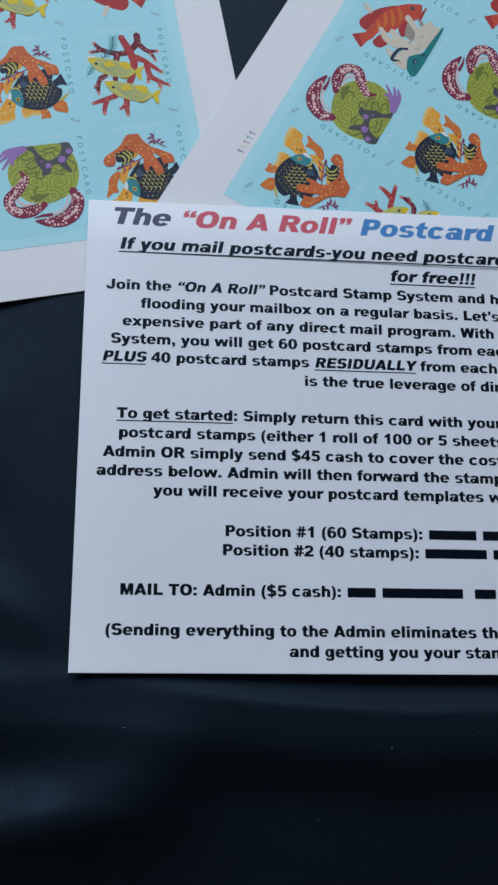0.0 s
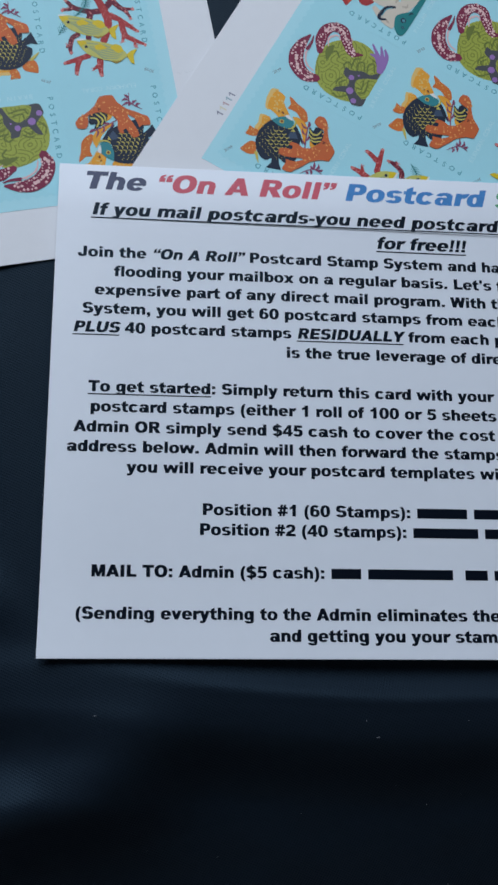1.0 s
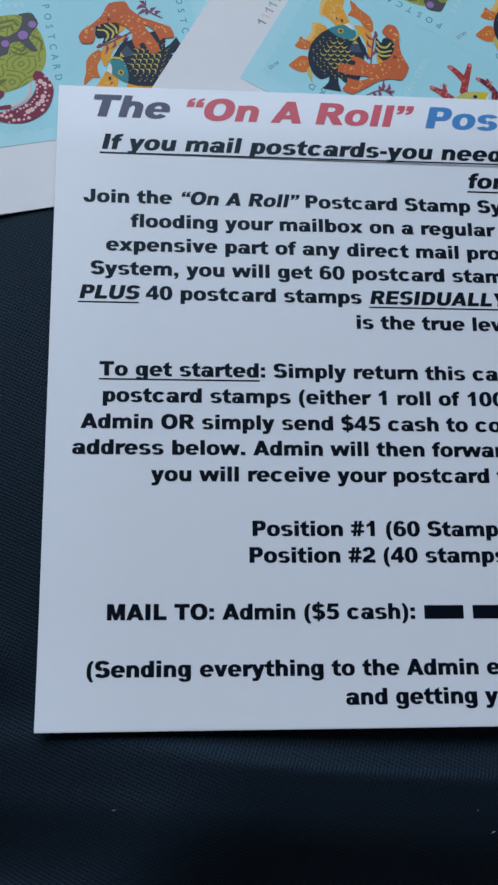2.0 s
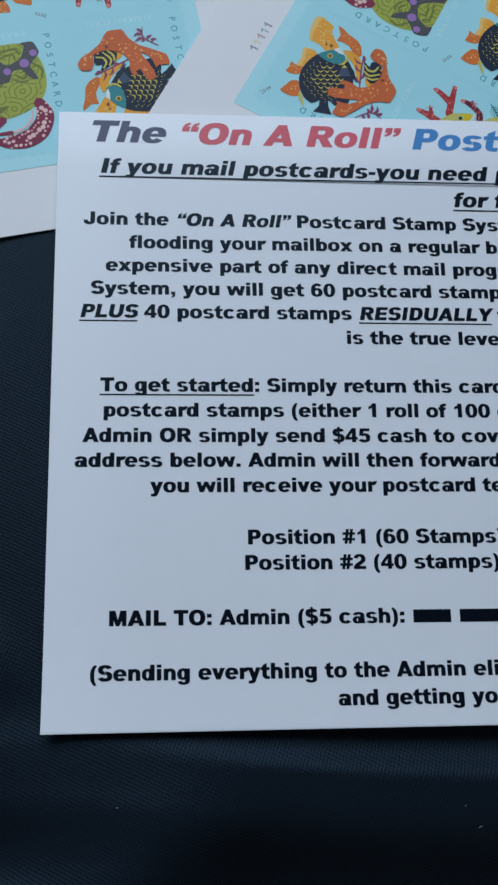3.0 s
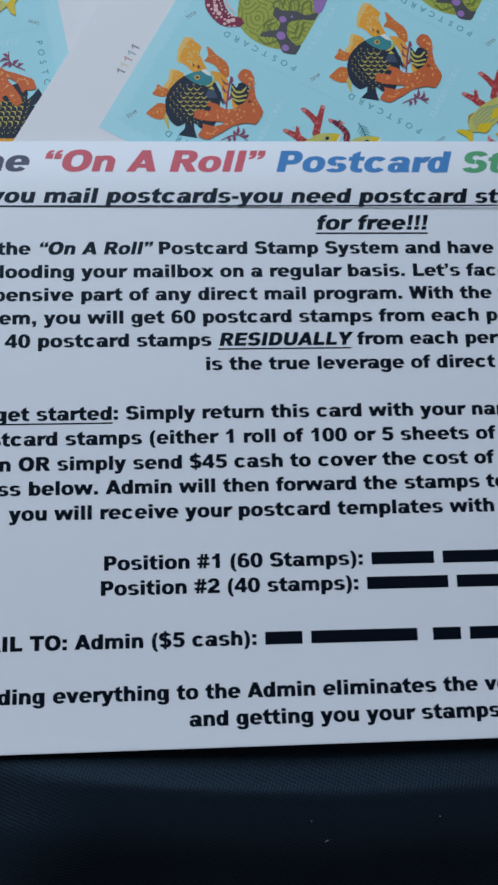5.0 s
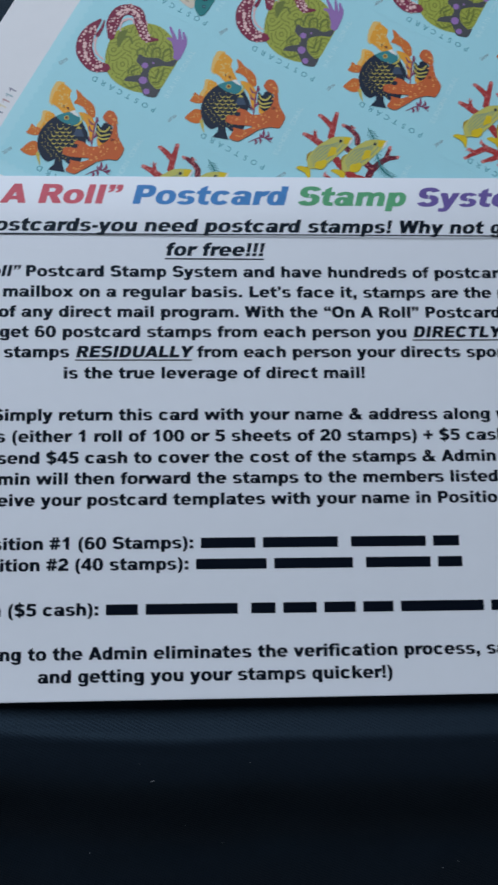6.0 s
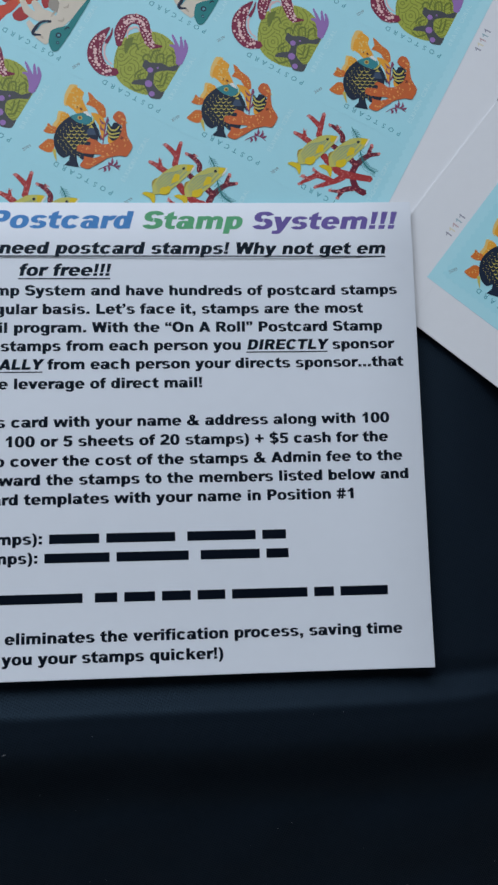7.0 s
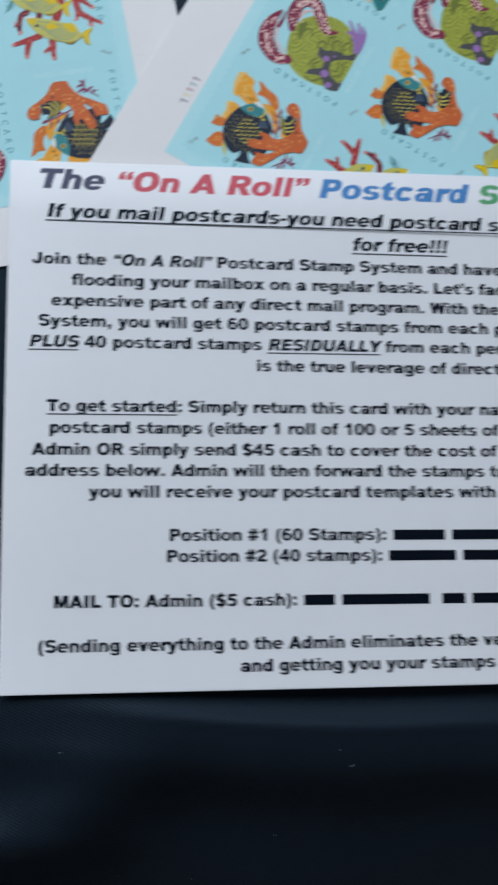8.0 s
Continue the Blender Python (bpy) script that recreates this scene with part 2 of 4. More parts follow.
def glyph(ch, bold):
    """A filled letter as vertices and faces, with its left and right reach, in units of its capital height."""
    if ch in CUT and (ch, bold) not in GLYPHS:
        low, high = glyph("H", bold)[4:]
        vs = [(x * (high - low), low + y * (high - low)) for x, y in CUT[ch]]
        GLYPHS[(ch, bold)] = (vs, [tuple(range(len(vs)))], 0.0, max(v[0] for v in vs), low, high)
    if (ch, bold) not in GLYPHS:
        cu = bpy.data.curves.new("letter", "FONT")
        cu.body, cu.size, cu.offset, cu.resolution_u = ch, 1.0, bold, 3
        ob = new("letter", cu)
        bpy.context.view_layer.update()
        ev = ob.evaluated_get(bpy.context.evaluated_depsgraph_get())
        me = ev.to_mesh()
        vs = [(v.co.x, v.co.y) for v in me.vertices]
        fs = [tuple(p.vertices) for p in me.polygons]
        ev.to_mesh_clear()
        bpy.data.objects.remove(ob)
        bpy.data.curves.remove(cu)
        GLYPHS[(ch, bold)] = (vs, fs, min(v[0] for v in vs), max(v[0] for v in vs), min(v[1] for v in vs), max(v[1] for v in vs))
    return GLYPHS[(ch, bold)]


GROW_X, GROW_Y = 13, 4      # how far the ink spreads past each stroke


def spread(pts):
    """A closed outline grown outwards by the spread of the ink."""
    area = sum(a[0] * b[1] - b[0] * a[1] for a, b in zip(pts, pts[1:] + pts[:1]))
    out = []
    for a, b, c in zip(pts[-1:] + pts[:-1], pts, pts[1:] + pts[:1]):
        n1, n2 = Vector((b[1] - a[1], a[0] - b[0])).normalized(), Vector((c[1] - b[1], b[0] - c[0])).normalized()
        m = (n1 + n2) / max(0.7, 1 + n1.dot(n2)) * (1 if area > 0 else -1)
        out.append((b[0] + GROW_X * m.x, b[1] + GROW_Y * m.y))
    return out


def bar(x0, y0, x1, y1):
    """An upright or level stroke of a letter, in thousandths of its size."""
    return [spread([(x0, y0), (x1, y0), (x1, y1), (x0, y1)])]


def cut(*pts):
    """A slanting stroke or a corner piece."""
    return [spread(list(pts))]


def bow(cx, cy, rx, ry, tx, ty, a0=0.0, a1=360.0):
    """A round stroke, thick at the sides and thin above and below, as one run of quads."""
    n = max(6, int((a1 - a0) / 11))
    rx, ry, tx, ty = rx + GROW_X, ry + GROW_Y, tx + 2 * GROW_X, ty + 2 * GROW_Y
    quads, last = [], None
    for i in range(n + 1):
        q = radians(a0 + (a1 - a0) * i / n)
        c, d = math.cos(q), math.sin(q)
        c, d = math.copysign(abs(c) ** 0.88, c), math.copysign(abs(d) ** 0.88, d)
        now = ((cx + rx * c, cy + ry * d), (cx + (rx - tx) * c, cy + (ry - ty) * d))
        if last:
            quads.append([last[1], last[0], now[0], now[1]])
        last = now
    return [quads]


def mirrored(pieces, width):
    """The pieces and their mirror images about the middle of the letter."""
    return pieces + [[(width - x, y) for x, y in p] for p in pieces]


def small_letter(ch):
    """The strokes of a heavy grotesque's lower-case letter."""
    S, X, H, T = 190, 519, 716, 122
    stem = bar(60, 0, 60 + S, X)
    if ch == "a":
        return bow(322, 345, 282, 186, S, 112, 0, 168) + bow(262, 158, 228, 170, 180, 92) + bar(414, 0, 604, 350) + cut((414, 130), (604, 130), (640, 0), (440, 0))
    if ch in "bp":
        return bow(372, 260, 262, 272, 186, T) + (bar(60, 0, 60 + S, H) if ch == "b" else bar(60, -199, 60 + S, X))
    if ch in "dq":
        return bow(295, 260, 262, 272, 186, T) + (bar(417, 0, 417 + S, H) if ch == "d" else bar(417, -199, 417 + S, X))
    if ch == "g":
        return bow(292, 268, 260, 264, 186, 112) + bar(417, -40, 417 + S, X) + bow(330, -40, 277, 170, S, 112, 186, 360)
    if ch == "c":
        return bow(336, 260, 302, 272, 196, 128, 36, 324)
    if ch == "e":
        return bow(334, 260, 302, 272, 192, 116, -9, 323) + bar(120, 212, 632, 304)
    if ch == "f":
        return bar(84, 0, 84 + S, 560) + bar(8, 393, 372, X) + bow(372, 556, 288, 172, S, 128, 88, 180) + bar(362, 600, 402, 728)
    if ch == "h":
        return bar(60, 0, 60 + S, H) + bow(345, 300, 264, 232, S, 138, 0, 165) + bar(419, 0, 419 + S, 305)
    if ch == "n":
        return stem + bow(345, 300, 264, 232, S, 138, 0, 165) + bar(419, 0, 419 + S, 305)
    if ch == "m":
        return stem + bow(372, 310, 223, 222, 180, 132, 0, 160) + bar(410, 0, 595, 315) + bow(722, 310, 223, 222, 180, 132, 0, 160) + bar(758, 0, 945, 315)
    if ch == "u":
        return bar(58, 215, 58 + S, X) + bow(322, 220, 264, 232, S, 138, 180, 345) + bar(417, 0, 417 + S, X)
    if ch == "r":
        return stem + bow(430, 330, 215, 202, 165, 158, 66, 182)
    if ch == "i":
        return bar(72, 0, 72 + S, X) + bar(72, 585, 72 + S, H)
    if ch == "l":
        return bar(72, 0, 72 + S, H)
    if ch == "k":
        return bar(60, 0, 60 + S, H) + cut((215, 110), (430, 360), (655, X), (425, X), (215, 290)) + cut((280, 280), (430, 370), (668, 0), (438, 0))
    if ch == "o":
        return bow(333, 260, 302, 272, 192, T)
    if ch == "s":
        return bow(305, 372, 262, 159, 186, 102, 22, 268) + bow(305, 150, 272, 162, 190, 106, -158, 88)
    if ch == "t":
        return cut((95, 170), (285, 170), (285, 716), (95, 610)) + bar(12, 393, 420, X) + bow(335, 178, 240, 188, S, 126, 180, 274) + bar(335, -10, 425, 116)
    if ch == "v":
        return mirrored(cut((6, X), (208, X), (394, 0), (212, 0)), 611)
    if ch == "w":
        return mirrored(cut((4, X), (192, X), (336, 0), (152, 0)) + cut((152, 0), (336, 0), (566, X), (388, X)), 944)
    if ch == "x":
        return mirrored(cut((6, 0), (232, 0), (662, X), (436, X)), 667)
    return (cut((6, X), (208, X), (400, 20), (215, -40)) + cut((605, X), (404, X), (205, -20), (180, -70), (300, -170), (372, -70))
            + cut((40, -72), (40, -196), (190, -208), (300, -176), (372, -70), (205, -20), (175, -72)))


def capital(ch):
    """The strokes of a heavy grotesque's capital."""
    S, H = 212, 716
    stem = bar(75, 0, 75 + S, H)
    if ch == "A":
        return mirrored(cut((2, 0), (216, 0), (494, H), (282, H)), 778) + bar(205, 128, 573, 256)
    if ch == "C":
        return bow(398, 358, 362, 372, 216, 158, 36, 324)
    if ch == "D":
        return stem + bow(400, 358, 336, 358, 218, 154, -90, 90) + bar(180, 562, 404, H) + bar(180, 0, 404, 154)
    if ch == "E":
        return stem + bar(180, 566, 662, H) + bar(180, 290, 635, 428) + bar(180, 0, 674, 156)
    if ch == "H":
        return stem + bar(546, 0, 758, H) + bar(180, 290, 650, 440)
    if ch == "I":
        return bar(88, 0, 88 + S, H)
    if ch == "J":
        return bar(382, 230, 594, H) + bow(312, 234, 282, 246, 206, 150, 176, 360)
    if ch == "L":
        return stem + bar(180, 0, 642, 162)
    if ch == "M":
        return mirrored(bar(74, 0, 262, H) + cut((74, H), (342, H), (534, 0), (408, 0)), 944)
    if ch == "O":
        return bow(416, 358, 382, 372, 216, 158)
    if ch == "P":
        return stem + bow(424, 486, 264, 230, 208, 142, -90, 90) + bar(180, 574, 428, H) + bar(180, 256, 428, 398)
    if ch == "R":
        return stem + bow(438, 500, 274, 216, 208, 140, -90, 90) + bar(180, 576, 442, H) + bar(180, 284, 442, 424) + cut((340, 310), (560, 330), (778, 0), (530, 0))
    if ch == "S":
        return bow(361, 510, 322, 220, 210, 138, 18, 268) + bow(361, 212, 334, 226, 214, 142, -162, 88)
    if ch == "T":
        return bar(255, 0, 255 + S, H) + bar(24, 552, 698, H)
    if ch == "U":
        return bar(70, 270, 70 + S, H) + bar(551, 270, 763, H) + bow(416, 276, 347, 290, S, 160, 180, 360)
    if ch == "W":
        return mirrored(cut((4, H), (214, H), (374, 0), (164, 0)) + cut((164, 0), (374, 0), (594, H), (408, H)), 1000)
    return mirrored(cut((2, H), (248, H), (496, 330), (496, 230), (284, 260)), 778) + bar(283, 0, 495, 330)


def figure_or_mark(ch):
    """The strokes of a numeral or a mark."""
    if ch == "0":
        return bow(333, 352, 302, 372, 200, 126)
    if ch == "1":
        return bar(296, 0, 492, 724) + cut((120, 420), (300, 492), (492, 724), (336, 724), (250, 612), (120, 556))
    if ch == "2":
        return bow(330, 490, 288, 238, 200, 128, -38, 172) + cut((36, 60), (290, 130), (565, 350), (420, 430), (120, 250)) + bar(36, 0, 632, 144)
    if ch == "4":
        return bar(368, 0, 556, 724) + bar(22, 134, 642, 268) + cut((22, 268), (22, 180), (190, 268), (390, 560), (400, 724), (366, 724))
    if ch == "5":
        return bar(125, 572, 604, 714) + cut((72, 338), (250, 366), (306, 714), (128, 714)) + bow(328, 228, 304, 242, 200, 128, -156, 142)
    if ch == "6":
        return bow(338, 226, 296, 240, 192, 116) + bow(350, 354, 308, 372, 196, 126, 44, 205)
    if ch in ".\u2026":
        return sum([bar(72 + o, 0, 262 + o, 166) for o in ((0,) if ch == "." else (0, 333, 667))], [])
    if ch == ",":
        return bar(72, 0, 262, 166) + cut((150, 10), (262, 10), (256, -60), (200, -138), (90, -168), (90, -108), (146, -68))
    if ch == ":":
        return bar(72, 0, 262, 166) + bar(72, 353, 262, X_HEIGHT)
    if ch == "!":
        return bar(74, 0, 260, 152) + cut((74, 716), (260, 716), (226, 205), (108, 205))
    if ch == "(":
        return bow(482, 260, 420, 520, 172, 50, 116, 244)
    if ch == ")":
        return bow(-93, 260, 420, 520, 172, 50, -64, 64)
    if ch == "-":
        return bar(34, 186, 300, 328)
    if ch == "&":
        return bow(390, 556, 190, 172, 160, 104) + bow(318, 186, 286, 198, 186, 118) + cut((215, 470), (400, 500), (880, 0), (600, 0)) + cut((640, 330), (815, 330), (700, 110), (560, 150))
    if ch == "#":
        return bar(26, 160, 634, 276) + bar(26, 436, 634, 552) + cut((116, 0), (240, 0), (336, 716), (212, 716)) + cut((326, 0), (450, 0), (546, 716), (422, 716))
    if ch == "$":
        return bow(333, 505, 296, 208, 200, 122, 18, 268) + bow(333, 210, 304, 218, 200, 124, -162, 88) + bar(290, -92, 378, 800)
    if ch == "+":
        return bar(44, 268, 616, 412) + bar(258, 56, 402, 624)
    if ch == "\u201c":
        return sum([cut((x, 420), (x + 170, 420), (x + 170, 584), (x + 92, 584), (x + 108, 634), (x + 168, 660), (x + 152, 716), (x + 40, 668), (x, 574)) for x in (48, 284)], [])
    return sum([cut((x, 716), (x, 552), (x + 76, 552), (x + 60, 502), (x, 474), (x + 18, 420), (x + 130, 468), (x + 170, 562), (x + 170, 716)) for x in ((48, 284) if ch == "\u201d" else (54,))], [])


X_HEIGHT = 519


def set_line(d, runs, x0, x1, y, em, lean=0.2):
    """Sets runs of (text, style) from x0 to x1 on the baseline y, in millimetres. Styles: i leaning, u underlined, b plain bars of given widths."""
    def wide(text, style):
        return sum(text) if style == "b" else sum(ADV[c] for c in text) / 1000

    def press(x):
        """The print is drawn in a little towards the middle of the card."""
        return x - (0.40 if y < 58 else 0.16) * math.exp(-((x - 62) / 25) ** 2)

    def lay(px, py):
        """The print runs slightly downhill towards the card's lower right corner."""
        return py + (0.28 - 1.05 * px / 152) * max(0.0, 1 - py / 95) ** 1.7
    k = (x1 - x0) / sum(wide(*run) for run in runs)
    x = x0
    for text, style in runs:
        start = x
        if style == "b":
            for w in text:
                if w > 0.7:
                    a, b = x + 0.06 * k, x + (w - 0.06) * k
                    d.poly([(press(q), lay(q, y) + rise) for q, rise in ((a, 0), (b, 0), (b, 0.62 * em), (a, 0.62 * em))])
                x += w * k
            continue
        for ch in text:
            if ch != " ":
                pieces = small_letter(ch) if ch.islower() else capital(ch) if ch.isalpha() else figure_or_mark(ch)
                for level, piece in enumerate(pieces):
                    for face in (piece if isinstance(piece[0], list) else [piece]):
                        n = len(d.verts)
                        for px, py in face:
                            gx, gy = x + px / 1000 * k, py / 1000 * em
                            d.verts.append((press(gx) + (lean * gy if "i" in style else 0), lay(gx, y) + gy, level))
                        d.faces.append(tuple(range(n, n + len(face))))
            x += ADV[ch] / 1000 * k
        if "u" in style:
            d.poly([(press(q), lay(q, y) - drop * em) for q, drop in ((start, 0.21), (x, 0.21), (x, 0.135), (start, 0.135))])


def small_text(d, text, x0, x1, y, size, bold=0.0, turn=0.0, at=(0, 0), lean=0.0):
    """Letters spread evenly from x0 to x1, then turned by degrees about the origin and moved."""
    ca, sa = math.cos(radians(turn)), math.sin(radians(turn))
    h = glyph("H", bold)
    s = size / (h[5] - h[4])
    step = (x1 - x0) / max(1, len(text) - 1)
    for i, ch in enumerate(text):
        if ch == " ":
            continue
        vs, fs, l, r, b, _ = glyph(ch, bold)
        n = len(d.verts)
        for px, py in vs:
            gx, gy = x0 + i * step + (px - (l + r) / 2) * s, y + (py - h[4]) * s
            d.verts.append((at[0] + ca * gx - sa * gy, at[1] + sa * gx + ca * gy, 0))
        d.faces += [tuple(n + q for q in f) for f in fs]


# ---- the room ----
def box_wall(name, x0, x1, y0, y1, z0, z1, mat, label):
    return tagged(link(name, slab(name, x0, x1, y0, y1, z0, z1), mat), label, "wall", kind="structure")


TOP = 2.1
floor = tagged(link("floor", slab("floor", -ROOM, ROOM, -ROOM, FAR, FLOOR - 0.1, FLOOR), M["boards"]), "plain painted floor under the black cloth", "floor", kind="structure")
ceiling = tagged(link("ceiling", slab("ceiling", -ROOM, ROOM, -ROOM, FAR, TOP, TOP + 0.1), M["plaster"]), "plain pale plaster ceiling", "ceiling", kind="structure")
box_wall("wall_south", -ROOM, ROOM, -ROOM - 0.12, -ROOM, FLOOR, TOP, M["plaster"], "plain pale plaster wall")
box_wall("wall_east", ROOM, ROOM + 0.12, -ROOM, FAR, FLOOR, TOP, M["plaster"], "plain pale plaster wall")
box_wall("wall_west", -ROOM - 0.12, -ROOM, -ROOM, FAR, FLOOR, TOP, M["plaster"], "plain pale plaster wall")


def window_wall():
    """The far wall with an opening through it."""
    bm = bmesh.new()
    for x0, x1, z0, z1 in ((-ROOM, WIN_X - WIN_W, FLOOR, TOP), (WIN_X + WIN_W, ROOM, FLOOR, TOP),
                           (WIN_X - WIN_W, WIN_X + WIN_W, FLOOR, WIN_Z0), (WIN_X - WIN_W, WIN_X + WIN_W, WIN_Z1, TOP)):
        g = bmesh.ops.create_cube(bm, size=1.0)
        for v in g["verts"]:
            v.co = Vector(((x0 + x1) / 2 + v.co.x * (x1 - x0), FAR + 0.06 + v.co.y * 0.12, (z0 + z1) / 2 + v.co.z * (z1 - z0)))
    return tagged(link("wall_north", to_mesh("wall_north", bm), M["plaster"]), "plain pale plaster wall with a window opening", "wall", kind="structure")


window_wall()


# ---- the black cloth ----
def ease(t):
    t = min(1.0, max(0.0, t))
    return t * t * (3 - 2 * t)


def cloth_height(x, y):
    """The lie of the cloth: flat under the papers, a soft roll below the card, then falling away in folds."""
    z = -0.0027
    ridge = -0.0005 - 0.0060 * ease((x + 0.005) / 0.075) + 0.006 * ease((x - 0.15) / 0.06)
    ridge += 0.0006 * noise.noise(Vector((x * 45, 1.3, 0)))
    s = ridge - y
    z += (0.0008 + 0.0010 * ease((x - 0.005) / 0.03)) * math.exp(-((s - 0.0012) / (0.0034 if s < 0.0012 else 0.0085)) ** 2)
    z += 0.00045 * math.exp(-((s - 0.0006) / 0.0012) ** 2) * ease((x - 0.008) / 0.03)
    # a slight lift under the card's lower edge
    z += 0.0011 * ease((0.050 - y) / 0.022) * ease((x + 0.004) / 0.012) * (1 - ease((x - 0.145) / 0.02)) * (1 - ease((s - 0.002) / 0.02))
    # a narrow trough between the card's lower edge and the ridge
    z -= 0.0011 * math.exp(-((y + 0.0022 - 0.25 * (ridge + 0.0065)) / 0.0022) ** 2) * ease((x - 0.015) / 0.05)
    # the near side drops into a valley
    z -= 0.0008 * ease((s - 0.003) / 0.014) + 0.0105 * ease((s - 0.0075) / 0.016)
    z -= 0.35 * max(0.0, s - 0.018) * ease((s - 0.014) / 0.03)
    # a rounded fold rising again on the left
    fold = math.exp(-((s - 0.0262 + 0.28 * x) / 0.0105) ** 2) * (1 - ease((x - 0.010) / 0.024))
    z += 0.0125 * fold
    away = ease((s - 0.003) / 0.02)
    left = ease((-x - 0.002) / 0.025)
    right = ease((x - 0.160) / 0.03) * ease((0.075 - y) / 0.02)
    f = noise.noise(Vector((x * 18 + 3.1, y * 30, 0.4))) * 0.5 + noise.noise(Vector((x * 42, y * 50 + 7.7, 2.2))) * 0.2
    g = noise.noise(Vector((x * 30 + y * 12, y * 22 - x * 9, 5.0)))
    z += 0.004 * f * away + (0.0060 * g + 0.0020 * f) * left * ease((0.085 - y) / 0.03) - 0.0015 * left - 0.005 * right + 0.004 * f * right
    # fine creases where nothing lies on the cloth
    loose = max(away, left * ease((0.09 - y) / 0.02), right)
    z += (0.0007 * noise.noise(Vector((x * 85 + y * 40, y * 70 - x * 30, 9.0))) + 0.0003 * noise.noise(Vector((x * 190, y * 170 + x * 60, 3.0)))) * loose
    # a low slanting fold beside the card
    d = (x + 0.0152) * 0.53 + (y - 0.0150) * 0.85
    z += 0.0017 * math.exp(-(d / 0.0042) ** 2) * ease((-x - 0.001) / 0.010)
    # the rim comes down to the floor
    e = max(abs(x - 0.075) - 0.30, abs(y - 0.05) - 0.30, 0.0)
    z -= 0.07 * (1 - math.exp(-(e / 0.07) ** 2))
    return max(z, FLOOR + 0.002)


def cloth():
    def steps(a, b, c, d, fine, coarse):
        out = [a]
        while out[-1] < d:
            out.append(out[-1] + (fine if b <= out[-1] < c else coarse))
        return out
    xs = steps(-0.42, -0.10, 0.26, 0.57, 0.0025, 0.012)
    ys = steps(-0.42, -0.12, 0.17, 0.50, 0.0010, 0.012)
    verts = [(x, y, cloth_height(x, y)) for y in ys for x in xs]
    n = len(xs)
    faces = [(j * n + i, j * n + i + 1, (j + 1) * n + i + 1, (j + 1) * n + i) for j in range(len(ys) - 1) for i in range(n - 1)]
    me = bpy.data.meshes.new("cloth")
    me.from_pydata(verts, [], faces)
    for p in me.polygons:
        p.use_smooth = True
    ob = tagged(link("cloth", me, M["cloth"]), "black woven nylon cloth lying in soft folds", "cloth")
    so = ob.modifiers.new("thickness", "SOLIDIFY")
    so.thickness, so.offset = 0.0008, -1
    return ob


cloth()


def lint():
    """Pale flecks and fibres caught on the cloth."""
    rng = random.Random(7)
    bm = bmesh.new()
    for _ in range(70):
        x, y = rng.uniform(-0.05, 0.20), rng.uniform(-0.055, -0.008)
        if rng.random() < 0.3:
            x, y = rng.uniform(-0.04, -0.006), rng.uniform(-0.03, 0.07)
        z, r, a = cloth_height(x, y) + 0.00006, rng.uniform(0.00004, 0.00011), rng.uniform(0, 6.28)
        long = rng.choice((1, 1, 2, 5))
        dx, dy = math.cos(a), math.sin(a)
        vs = [bm.verts.new((x + dx * u * r * long - dy * v * r, y + dy * u * r * long + dx * v * r, z + w * r)) for u, v, w in ((-1, 0, 0), (0, -1, 0), (1, 0, 0), (0, 1, 0), (0, 0, 0.8))]
        for i in range(4):
            bm.faces.new((vs[i], vs[(i + 1) % 4], vs[4]))
    return tagged(link("lint", to_mesh("lint", bm), M["lint"]), "pale flecks of lint scattered on the black cloth", "lint", kind="stuff")


lint()


# ---- stamp sheets ----
# A sheet lies with its origin at the blue print's corner; u runs along x, v along y.
PU, PV, INSET, INSET_V, NU, NV = 25.15, 22.3, 2.4, 2.75, 4, 5
BLUE_W, BLUE_H = NU * PU + 2 * INSET, NV * PV + 2 * INSET_V
SIDE, ENDS = 11.6, 10.7
STAMP_TOP = 0.00031
LAYER = 0.000003


def wavy(p, q, n, amp):
    """Points from p towards q along a wavy cut."""
    p, q = Vector(p), Vector(q)
    d = (q - p).normalized()
    out = []
    for i in range(n * 6):
        t = i / (n * 6)
        out.append(p.lerp(q, t) + Vector((-d.y, d.x)) * amp * math.sin(2 * math.pi * n * t))
    return out


def stamp_mesh():
    w, h = PU / 2 - 0.03, PV / 2 - 0.03
    pts = wavy((-w, -h), (w, -h), 14, 0.28) + wavy((w, -h), (w, h), 12, 0.28) + wavy((w, h), (-w, h), 14, 0.28) + wavy((-w, h), (-w, -h), 12, 0.28)
    bm = bmesh.new()
    top = [bm.verts.new((p.x * MM, p.y * MM, STAMP_TOP)) for p in pts]
    low = [bm.verts.new((p.x * MM, p.y * MM, STAMP_TOP - 0.00004)) for p in pts]
    bm.faces.new(top)
    for i in range(len(pts)):
        j = (i + 1) % len(pts)
        bm.faces.new((low[i], low[j], top[j], top[i]))
    return to_mesh("stamp", bm)


